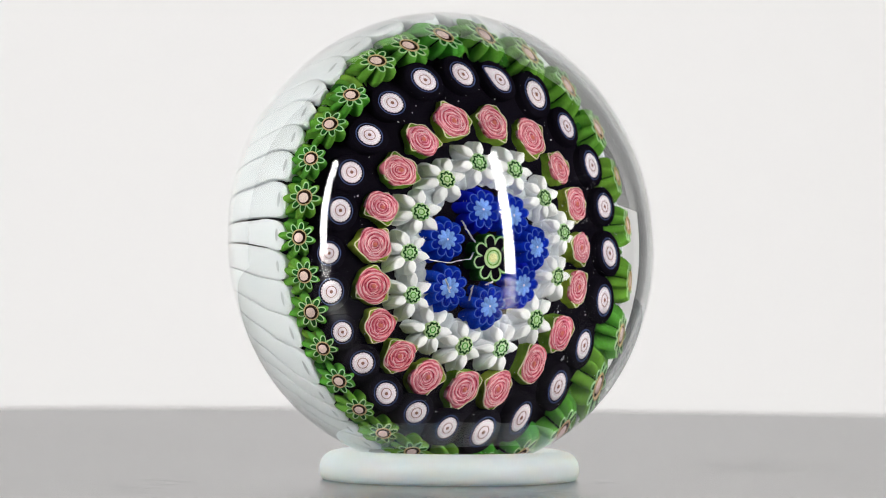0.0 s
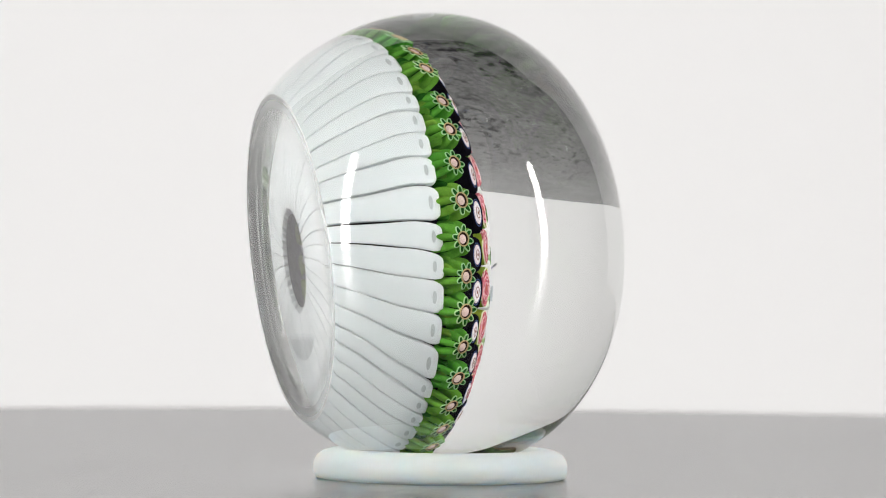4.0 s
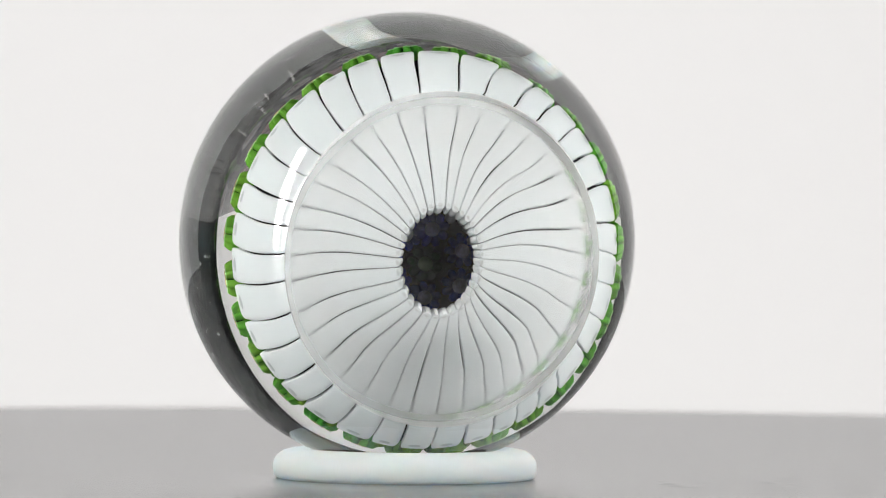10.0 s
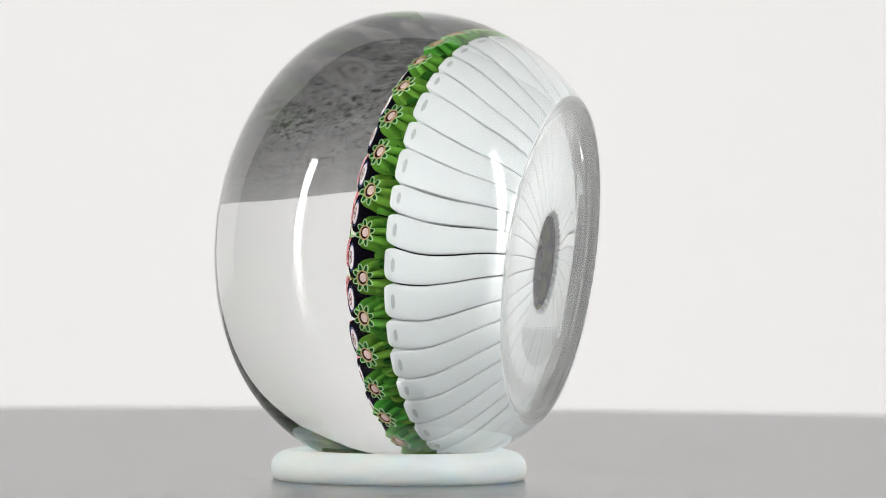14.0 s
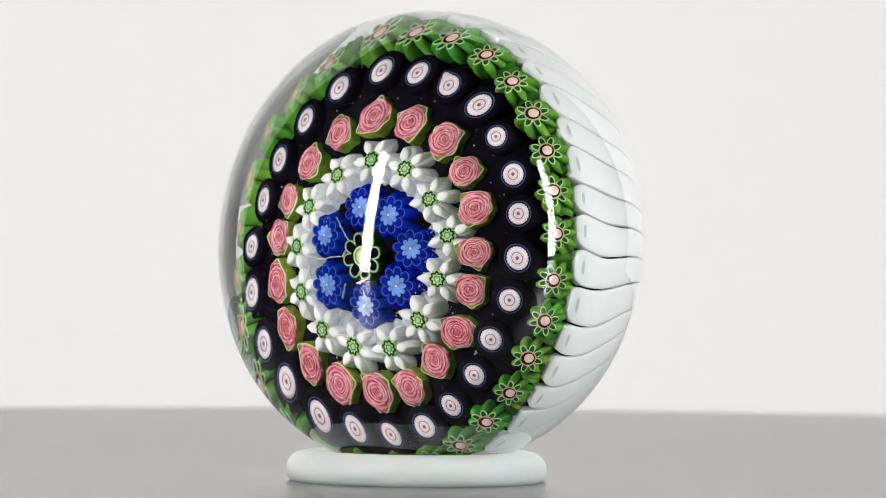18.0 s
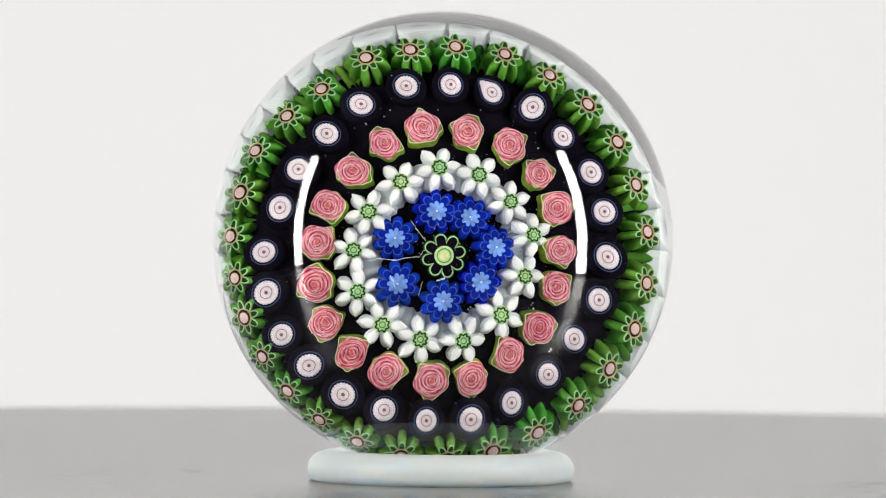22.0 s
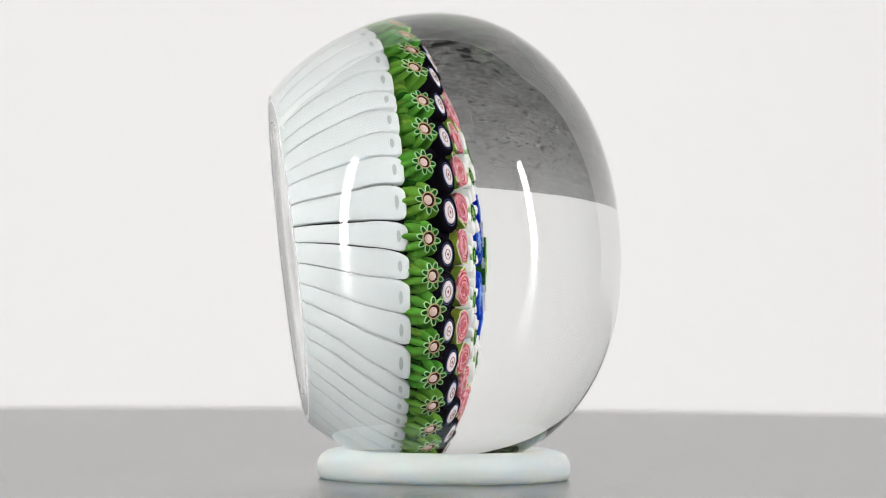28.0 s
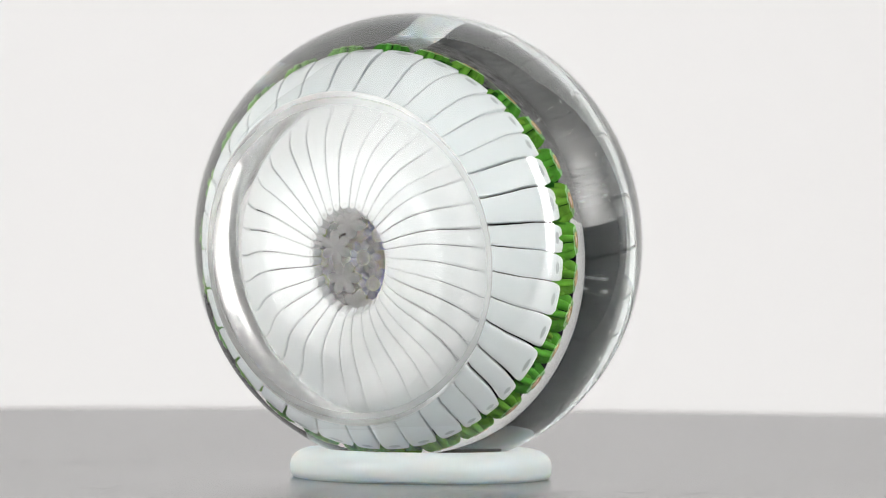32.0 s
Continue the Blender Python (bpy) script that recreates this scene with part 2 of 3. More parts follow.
def lathe(profile, n, closed_start=True, closed_end=True):
    """A surface of revolution round z from (r, z) pairs."""
    verts, faces = [], []
    for r, z in profile:
        for i in range(n):
            a = 2 * math.pi * i / n
            verts.append((r * math.cos(a), r * math.sin(a), z))
    for k in range(len(profile) - 1):
        for i in range(n):
            j = (i + 1) % n
            faces.append((k * n + i, k * n + j, (k + 1) * n + j, (k + 1) * n + i))
    if closed_start:
        verts.append((0, 0, profile[0][1]))
        faces += [(len(verts) - 1, (i + 1) % n, i) for i in range(n)]
    if closed_end:
        verts.append((0, 0, profile[-1][1]))
        b = (len(profile) - 1) * n
        faces += [(len(verts) - 1, b + i, b + (i + 1) % n) for i in range(n)]
    return verts, faces


def prism(outline, levels, dome=0.0):
    """A rod from a plane outline; levels: (z, scale) from the top face down. dome lifts the top's middle."""
    n, verts, faces = len(outline), [], []
    for z, k in levels:
        verts += [(x * k, y * k, z) for x, y in outline]
    for l in range(len(levels) - 1):
        for i in range(n):
            j = (i + 1) % n
            faces.append((l * n + i, (l + 1) * n + i, (l + 1) * n + j, l * n + j))
    verts += [(0, 0, levels[0][0] + dome), (0, 0, levels[-1][0])]
    b = (len(levels) - 1) * n
    faces += [(2 + b + n - 2, i, (i + 1) % n) for i in range(n)]
    faces += [(len(verts) - 1, b + (i + 1) % n, b + i) for i in range(n)]
    return verts, faces


def ribbon(outer, inward, z0, z1):
    """A closed band with depth that follows a plane outline."""
    n, verts, faces = len(outer), [], []
    for k in range(n):
        x, y = outer[k]
        px, py = outer[k - 1]
        qx, qy = outer[(k + 1) % n]
        tx, ty = qx - px, qy - py
        l = math.hypot(tx, ty) or 1
        ix, iy = x - ty / l * inward, y + tx / l * inward
        verts += [(x, y, z0), (x, y, z1), (ix, iy, z1), (ix, iy, z0)]
    for k in range(n):
        a, b = 4 * k, 4 * ((k + 1) % n)
        for s in range(3):
            faces.append((a + s, b + s, b + s + 1, a + s + 1))
    return verts, faces


def lobed(lobes, r0, r1, n, sharp=1.0):
    """Outline of a flower: r0 in the notches, r1 at the tips."""
    pts = []
    for i in range(n):
        a = 2 * math.pi * i / n
        k = abs(math.cos(lobes * a / 2)) ** sharp
        r = r0 + (r1 - r0) * k
        pts.append((r * math.cos(a), r * math.sin(a)))
    return pts


def circle(r, n=28):
    return [(r * math.cos(2 * math.pi * i / n), r * math.sin(2 * math.pi * i / n)) for i in range(n)]


# ---- the studio: dark room, white backdrop, stone-topped table, turntable ----
def box_mesh(name, x0, x1, y0, y1, z0, z1, material, bevel=0.0):
    bm = bmesh.new()
    bmesh.ops.create_cube(bm, size=1.0)
    for v in bm.verts:
        v.co = Vector((x0 if v.co.x < 0 else x1, y0 if v.co.y < 0 else y1, z0 if v.co.z < 0 else z1))
    if bevel:
        bmesh.ops.bevel(bm, geom=list(bm.edges), offset=bevel, segments=3, affect="EDGES")
    me = bpy.data.meshes.new(name)
    bm.to_mesh(me)
    bm.free()
    me.materials.append(material)
    return me


for wall_name, dims in (("wall_north", (-2.0, 2.0, 2.0, 2.1, -0.75, 1.9)), ("wall_south", (-2.0, 2.0, -2.1, -2.0, -0.75, 1.9)),
                        ("wall_east", (2.0, 2.1, -2.1, 2.1, -0.75, 1.9)), ("wall_west", (-2.1, -2.0, -2.1, 2.1, -0.75, 1.9)),
                        ("floor", (-2.1, 2.1, -2.1, 2.1, -0.85, -0.75)), ("ceiling", (-2.1, 2.1, -2.1, 2.1, 1.9, 2.0))):
    tagged(new(wall_name, box_mesh(wall_name, *dims, ROOM)), "dark painted studio surface in shadow", "room", kind="structure")


def build_backdrop():
    """A white sheet that hangs straight behind the table and curves forward at its foot."""
    verts, faces, prof = [], [], []
    for k in range(9):
        a = math.pi / 2 * k / 8
        prof.append((0.70 + 0.3 * math.sin(a), -0.745 + 0.3 - 0.3 * math.cos(a)))
    prof += [(1.0, z) for z in (-0.2, 0.2, 0.6, 1.0, 1.4, 1.8)]
    for x in (-1.5, 1.25):
        for y, z in prof:
            verts.append((x * 1000, y * 1000, z * 1000))
        for y, z in prof:
            verts.append((x * 1000, (y + 0.003) * 1000, z * 1000))
    n = len(prof)
    for k in range(n - 1):
        faces.append((k, 2 * n + k, 2 * n + k + 1, k + 1))
        faces.append((n + k + 1, 3 * n + k + 1, 3 * n + k, n + k))
        faces.append((k, k + 1, n + k + 1, n + k))
        faces.append((2 * n + k, 3 * n + k, 3 * n + k + 1, 2 * n + k + 1))
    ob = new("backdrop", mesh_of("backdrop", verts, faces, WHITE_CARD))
    tagged(ob, "plain white backdrop sheet with an added even glow, hanging behind the turntable", "backdrop", kind="structure")


build_backdrop()
TABLE = 0.4      # the stone top, in mm
turntable = new("turntable")
turntable.matrix_world = Matrix.Translation(AXIS)
tagged(turntable, "round turning plate of mottled grey stone on a dark plinth", "turntable")
v, f = lathe([(319, -13.25), (321, -11.25), (321.8, -1.75), (321, -0.05), (319.5, TABLE)], 240)
part("plate", mesh_of("plate", v, f, STONE, False), turntable)
v, f = lathe([(230, -750), (230, -30), (222, -22), (60, -22), (60, -14)], 64)
part("plinth", mesh_of("plinth", v, f, ROOM, False), turntable, None, "dark round plinth")

# ---- strip lamps that stand on either side of the lens ----
strip_master = new("strip_lamp")
v, f = lathe([(19.5, -4), (21.5, -2), (21.5, 346), (19.5, 348)], 24)
part("tube", mesh_of("tube", v, f, STRIP), strip_master, None, "glowing white tube")
v, f = lathe([(22.2, 348), (22.2, 355), (20, 356)], 24)
part("cap", mesh_of("cap", v, f, DARK_METAL, False), strip_master, None, "black end cap")
v, f = lathe([(6, -745), (6, -12), (22.2, -11), (22.2, -4)], 24)
part("pole", mesh_of("pole", v, f, DARK_METAL, False), strip_master, None, "slim black pole")
v, f = lathe([(110, -750), (110, -744), (104, -740), (8, -736)], 32)
part("foot", mesh_of("foot", v, f, DARK_METAL, False), strip_master, None, "round black metal foot")
tagged(strip_master, "slim upright white strip lamp, lit, on a floor stand", "lamp", "strip lamps")


def beside(x, y):
    return pose(AXIS.x + x, y, 0.0)


strip_master.matrix_world = beside(-0.386, -0.257)
copy_thing(strip_master, beside(0.398, -0.236))

# ---- the ring stand ----
ring = new("ring_stand")
ring.matrix_world = Matrix.Translation(AXIS)


def build_ring():
    """A squat opal ring with rounded shoulders and a bore that cups the ball."""
    prof = [(15.2, 1.0), (15.0, 1.8), (15.4, 3.8), (16.4, 5.0), (17.6, 5.45), (18.8, 5.4), (20.2, 5.05), (21.2, 4.35), (21.75, 3.5), (21.95, 2.6), (21.9, 1.6), (21.7, 0.9), (21.3, 0.5), (20.6, TABLE), (16.2, TABLE)]
    n = 128
    verts, faces = [], []
    for r, z in prof:
        for i in range(n):
            a = 2 * math.pi * i / n
            verts.append((r * math.cos(a) * 1.018, r * math.sin(a) * 0.975, z))
    m = len(prof)
    for k in range(m):
        for i in range(n):
            j, l = (i + 1) % n, (k + 1) % m
            faces.append((k * n + i, l * n + i, l * n + j, k * n + j))
    return mesh_of("ring_body", verts, faces, OPAL)


part("ring_body", build_ring(), ring, Matrix.Translation((0.0024, -0.0036, 0.0)))
tagged(ring, "smooth white opal ring stand on the turning plate", "stand")

# ---- the paperweight ----
R, A_DOME, A_BACK, P_DOME, P_BACK, U_BASE = 38.59, 30.5, 34.47, 2.18, 2.03, -25.4
weight = new("paperweight")
weight.matrix_world = Matrix.Translation(AXIS)
tagged(weight, "clear glass paperweight with coloured flower canes and a white basket", "paperweight")
BODY = pose(0.00264, -0.00223, 0.0404, 83.0, 0, 0)   # local z runs out of the dome, local y upwards


def build_glass():
    """Dome, shoulder and ground base with a shallow polished dish, as one closed surface."""
    prof = []
    for i in range(1, 90):
        a = math.pi / 2 * i / 90
        prof.append((R * math.sin(a) ** (2 / P_DOME), A_DOME * math.cos(a) ** (2 / P_DOME)))
    prof.append((R, 0.0))
    u = -0.4
    while u > U_BASE + 0.5:
        prof.append((R * (1 - (abs(u) / A_BACK) ** P_BACK) ** (1 / P_BACK), u))
        u -= 0.4
    rim = R * (1 - (abs(U_BASE) / A_BACK) ** P_BACK) ** (1 / P_BACK)
    lip = len(prof)
    prof += [(rim + 0.06, U_BASE + 0.14), (rim - 0.02, U_BASE + 0.03), (rim - 0.3, U_BASE), (rim - 1.2, U_BASE), (rim - 2.0, U_BASE)]
    for k in range(1, 19):
        f = k / 19
        prof.append((rim - 2.0 - (rim - 17.0) * f, U_BASE + 0.61 * f * f * (3 - 2 * f)))
    for k in range(0, 26):
        r = 15.0 * (1 - k / 26)
        prof.append((r, U_BASE + 0.615 + 0.12 * (1 - (r / 15.0) ** 2)))
    n = 192
    v, f = lathe(prof, n, True, True)
    v = [(x, y * (1 + 0.048 * max(0.0, (u + 10) / (U_BASE + 10)) ** 2), u) for x, y, u in v]
    me = mesh_of("glass_body", v, [q[::-1] for q in f], GLASS)
    me.materials.append(BASE_GLASS)
    for k in range((lip + 1) * n, len(me.polygons)):
        if me.polygons[k].center.z < U_BASE * MM + 0.0012:
            me.polygons[k].material_index = 1
    return me


body = part("glass_body", build_glass(), weight, BODY, "clear crystal ball with a polished dished base")
body.visible_shadow = False

# the cushion: its middle lies a little off the ball's axis and it tips forward at the top
CX, CY, DRIFT_X, DRIFT_Y = -0.96, -2.08, -0.07, -0.117
TIP = pose(0, 0, 0, 4.03, -1.4, 0)
CUSHION = [(0, 4.8), (6.8, 4.3), (12.2, 3.55), (17.2, 1.95), (22.5, 0.15), (26.9, -2.9), (28.0, -5.6)]


def cushion_u(r):
    return float(np.interp(r, [a for a, b in CUSHION], [b for a, b in CUSHION]))


def cushion_frame(u):
    """The cushion's own axis at the height u."""
    return Matrix.Translation(((CX + DRIFT_X * (u - 2)) * MM, (CY + DRIFT_Y * (u - 2)) * MM, 0)) @ TIP


def seat(r, degrees, lean, spin=0.0, sink=0.0):
    """The pose of a cane face on the cushion: z along the cane, leaning outwards."""
    a, u = radians(degrees), cushion_u(r)
    at = Matrix.Translation((r * math.cos(a) * MM, r * math.sin(a) * MM, (u - sink) * MM))
    return BODY @ cushion_frame(u) @ at @ Matrix.Rotation(a, 4, "Z") @ Matrix.Rotation(radians(lean), 4, "Y") @ Matrix.Rotation(radians(spin), 4, "Z")


def build_ground():
    prof = [(0.3, 3.3)] + [(r, u - d) for (r, u), d in zip(CUSHION[1:5], (1.7, 2.4, 1.2, 1.4))] + [(23.4, -3.3), (24.8, -5.2), (25.4, -7.0), (25.0, -8.2), (23.0, -8.0), (20.0, -4.4), (14.0, -1.6), (9.8, 0.2), (6.0, 1.6), (1.0, 2.3)]
    v, f = lathe(prof, 96)
    me = mesh_of("black_ground", v, f, BLACK)
    return me


part("black_ground", build_ground(), weight, BODY @ cushion_frame(0.0), "black glass ground between the canes")



def build_collar():
    """The fluted flanks of the drawn-out green canes, packed behind the edge of the cushion."""
    g = random.Random(11)
    flutes, per = 132, 7
    verts, faces = [], []
    rows = ((24.2, -3.6), (25.5, -3.8), (26.4, -4.3), (26.8, -4.9), (26.7, -5.5), (26.1, -6.0), (24.4, -7.0))
    for f in range(flutes):
        cut, swell, lean, base = g.uniform(0.8, 1.6), g.uniform(-0.4, 0.25), g.uniform(-0.012, 0.016), len(verts)
        for k, (r, u) in enumerate(rows):
            for j in range(per):
                e = j / (per - 1)
                a = 2 * math.pi * (f + 0.04 + 0.92 * e) / flutes + lean * (u + 6)
                q = r + swell * (1.0 if k > 1 else 0.4) - cut * (1 - math.sin(math.pi * (0.06 + 0.88 * e)) ** 0.6)
                verts.append((q * math.cos(a), q * math.sin(a), u + swell * 0.9))
        for k in range(len(rows) - 1):
            for j in range(per - 1):
                p = base + k * per + j
                faces.append((p, p + 1, p + per + 1, p + per))
    return mesh_of("green_collar", verts, faces, COLLAR)


part("green_collar", build_collar(), weight, BODY @ cushion_frame(-4.0), "packed flanks of green fluted canes")

rng = random.Random(7)


def cane_parts(pieces, name, m, label, size=1.0):
    """One cane: its rod is the part, the marks on its cut face are pieces of the rod."""
    rod = part(name, pieces[0][1], weight, m @ Matrix.Diagonal((size, size, 1, 1)), label)
    for piece_name, mesh, slide in pieces[1:]:
        part(piece_name, mesh, rod, Matrix.Translation((slide * MM, slide * 0.6 * MM, 0)) if slide else None)
    return rod


# green stars, leaning far outwards round the edge
def bent(verts, spin, pull):
    """Turns a cane round its axis, then drags its body sideways the deeper it lies."""
    c, q = math.cos(radians(spin)), math.sin(radians(spin))
    return [(x * c - y * q + pull * max(0.0, -z - 0.3), x * q + y * c, z) for x, y, z in verts]


def green_kit(spin):
    def piece(name, shape, material):
        return mesh_of(name, bent(shape[0], spin, 0.2), shape[1], material)
    star = lobed(8, 0.72, 2.12, 176, 0.75)
    return [("rod", piece("green_rod", prism(star, [(-0.05, 0.88), (0.0, 0.95), (-0.15, 1.02), (-0.5, 1.14), (-1.1, 1.24), (-2.2, 1.31), (-3.2, 1.27), (-4.2, 1.08), (-5.0, 0.85)]), GREEN), 0),
            # black filler that paints the shade down in the flutes' notches
            ("dark_core", piece("green_notch_shade", prism(circle(1.3, 20), [(-0.2, 0.9), (-0.6, 1.0), (-2.2, 1.15), (-3.4, 1.0), (-4.1, 0.8)]), BLACK), 0),
            ("petal_field", piece("green_field", prism(lobed(8, 0.95, 1.95, 96, 0.8), [(0.03, 1), (-0.1, 1)]), MOSS), 0),
            ("petal_outline", piece("green_outline", ribbon(lobed(8, 0.95, 2.1, 160, 0.8), 0.14, -0.1, 0.06), FRESH_GREEN), 0),
            ("core_rim", piece("green_core_rim", ribbon(circle(1.1), 0.15, -0.3, 0.2), AMBER), 0),
            ("core_field", piece("green_core_field", prism(circle(0.97), [(0.06, 1), (-0.1, 1)]), UMBER), 0),
            ("core", piece("green_core", prism(circle(0.66), [(0.12, 0.96), (0.05, 1), (-0.1, 1)], 0.04), DUSK_PINK), 0.09)]


green_kits = [green_kit(spin) for spin in (0, 11, 22, 34)]
for ang, r in ((98, 26.47), (85.2, 26.66), (71.3, 26.93), (57.7, 26.94), (44.5, 27), (31.5, 26.98), (18.8, 26.81), (5.7, 26.85), (-8.2, 26.8), (-20.9, 26.74), (-33.7, 26.31), (-47, 26.27), (-60.5, 26.14), (-74.2, 26.26), (-87, 26.4), (-100, 26.6), (-113, 26.7), (-125.3, 26.7), (-137.4, 26.7), (-149.3, 26.7), (-161.4, 26.7), (-172.8, 26.7), (175.6, 27), (163.3, 26.85), (151, 26.99), (138.2, 26.44), (125.8, 26.11), (110.5, 26.79)):
    m = seat(r, ang, 58 + rng.uniform(-4, 4))
    cane_parts(rng.choice(green_kits), "green_star_cane", m, "green fluted cane with a pale core", rng.uniform(0.97, 1.1))

# black canes with a white serrated disc
disc_kit = [("rod", mesh_of("black_rod", *prism(circle(2.75, 32), [(0, 0.93), (-0.3, 1), (-7, 0.9)]), BLACK), 0),
            ("blue_rim", mesh_of("disc_rim", *ribbon(circle(1.86, 40), 0.1, -0.05, 0.05), NAVY), 0),
            ("disc", mesh_of("white_disc", *prism(lobed(22, 1.4, 1.55, 132), [(0.10, 1), (-0.1, 1)], 0.06), BLUSH), 0),
            ("outer_ring", mesh_of("disc_outer", *ribbon(lobed(22, 1.18, 1.26, 132), 0.08, 0.05, 0.165), WHITE), 0),
            ("ring", mesh_of("disc_ring", *ribbon(circle(0.8), 0.09, 0.05, 0.18), RUST), 0),
            ("eye", mesh_of("disc_eye", *prism(circle(0.24, 12), [(0.2, 1), (0, 1)]), RUST), 0)]


def drop(outline, reach):
    """Draws one side of an outline out to a point."""
    pts = []
    for x, y in outline:
        k = max(0.0, math.cos(math.atan2(y, x))) ** 6
        pts.append((x * (1 + reach * k), y * (1 - 0.15 * k)))
    return pts


drop_kit = [disc_kit[0],
            ("blue_rim", mesh_of("drop_rim", *ribbon(drop(circle(1.86, 60), 0.45), 0.1, -0.05, 0.05), NAVY), 0),
            ("disc", mesh_of("drop_disc", *prism(drop(lobed(22, 1.4, 1.55, 132), 0.55), [(0.10, 1), (-0.1, 1)], 0.06), BLUSH), 0)] + disc_kit[3:]
for ang, r in ((101.8, 22.76), (86.6, 22.59), (72.2, 22.61), (57.5, 23.06), (43.4, 22.69), (28, 22.88), (14, 22.66), (-1.4, 22.38), (-16.4, 22.05), (-32.6, 21.18), (-48.1, 21.52), (-64.2, 21.85), (-79.2, 22.25), (-94.5, 22.11), (-109.5, 21.96), (-124.3, 22.65), (-139.2, 22.83), (-152.5, 23.51), (-166.9, 23.54), (-180, 23.33), (164.6, 22.24), (149.9, 22.03), (134, 22.06), (118.4, 22.54)):
    m = seat(r, ang, 27 + rng.uniform(-4, 4), rng.uniform(0, 360))
    kit = drop_kit if ang == 72.2 else disc_kit
    if ang == 72.2:
        m = seat(r, ang, 27, 62)
    cane_parts(kit, "ringed_cane", m @ Matrix.Diagonal((1, rng.uniform(0.88, 1.14), 1, 1)), "black cane with a ringed pinkish-white disc", rng.uniform(0.9, 1.0))


# roses: green wrapper, wound pink petals
def rose_outline(seed, r):
    g = random.Random(seed)
    ph, k = g.uniform(0, 6.28), g.choice((4, 5))
    return [(r * (1 + 0.06 * math.sin(k * a + ph) + 0.05 * math.sin(2 * a + 2 * ph)) * math.cos(a), r * (1 + 0.06 * math.sin(k * a + ph) + 0.05 * math.sin(2 * a + 2 * ph)) * math.sin(a))
            for a in (2 * math.pi * i / 48 for i in range(48))]


def leaf_outline(seed, r):
    g = random.Random(seed)
    tips = [g.uniform(0, 360), 0, 0]
    tips[1], tips[2] = tips[0] + g.uniform(95, 140), tips[0] + g.uniform(215, 260)
    pts = []
    for (x, y) in rose_outline(seed, r):
        a = math.degrees(math.atan2(y, x))
        k = 1 + sum(0.2 * math.exp(-(((a - t + 180) % 360 - 180) / 12) ** 2) for t in tips)
        pts.append((x * k, y * k))
    return pts


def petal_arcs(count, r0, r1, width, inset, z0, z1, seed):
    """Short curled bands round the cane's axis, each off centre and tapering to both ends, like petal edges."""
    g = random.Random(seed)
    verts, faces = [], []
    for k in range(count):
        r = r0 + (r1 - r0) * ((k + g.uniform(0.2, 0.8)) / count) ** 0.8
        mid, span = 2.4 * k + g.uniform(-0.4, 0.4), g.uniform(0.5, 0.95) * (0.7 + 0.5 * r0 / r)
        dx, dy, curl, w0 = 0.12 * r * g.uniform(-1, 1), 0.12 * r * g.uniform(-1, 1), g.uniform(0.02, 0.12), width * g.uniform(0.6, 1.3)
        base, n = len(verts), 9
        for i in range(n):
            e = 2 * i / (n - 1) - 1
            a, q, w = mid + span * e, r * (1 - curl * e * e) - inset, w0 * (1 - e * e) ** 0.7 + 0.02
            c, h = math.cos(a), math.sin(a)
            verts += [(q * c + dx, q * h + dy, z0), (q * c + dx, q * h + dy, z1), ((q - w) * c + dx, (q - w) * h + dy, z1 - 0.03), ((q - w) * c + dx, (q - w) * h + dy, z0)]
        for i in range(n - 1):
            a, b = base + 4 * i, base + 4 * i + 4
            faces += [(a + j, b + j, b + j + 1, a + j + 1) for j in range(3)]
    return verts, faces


rose_kits = []
for seed in range(8):
    slide = (-0.13, 0.1, 0.15, -0.1, 0.12, -0.15, 0.05, -0.05)[seed]
    dark = seed in (1, 4, 6)
    rose_kits.append([("wrapper", mesh_of("rose_wrapper", *prism(leaf_outline(seed, 2.44), [(0, 0.96), (-0.15, 1), (-0.8, 1.02), (-1.8, 1.02), (-3.0, 0.96), (-6, 0.75)]), LEAF), 0),
                      ("petals", mesh_of("rose_petals", *prism(rose_outline(seed, 2.4), [(0.12, 0.97), (0.0, 1), (-0.5, 0.99)], 0.05), PINK if dark else LIGHT_ROSE), slide),
                      ("petal_folds", mesh_of("rose_folds", *petal_arcs(13 + seed % 3, 0.4, 2.2, 0.24, 0.0, 0.05, 0.2, seed), PINK_FOLD if dark else PALE_PINK), slide),
                      # the shade inside each fold, drawn as dark wine arcs
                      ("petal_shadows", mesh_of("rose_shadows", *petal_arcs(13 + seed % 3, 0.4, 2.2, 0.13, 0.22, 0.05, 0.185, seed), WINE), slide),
                      ("petal_rims", mesh_of("rose_rims", *petal_arcs(10, 0.7, 2.25, 0.085, 0.0, 0.05, 0.22, seed + 40), BLUSH_PINK), slide),
                      ("petal_edge", mesh_of("rose_edge", *ribbon(leaf_outline(seed, 2.42), 0.1, -0.2, 0.07), PETAL_EDGE), 0),
                      ("eye", mesh_of("rose_eye", *prism(lobed(5, 0.24, 0.36, 20), [(0.27, 1), (0.1, 1)]), CORAL), 0)])
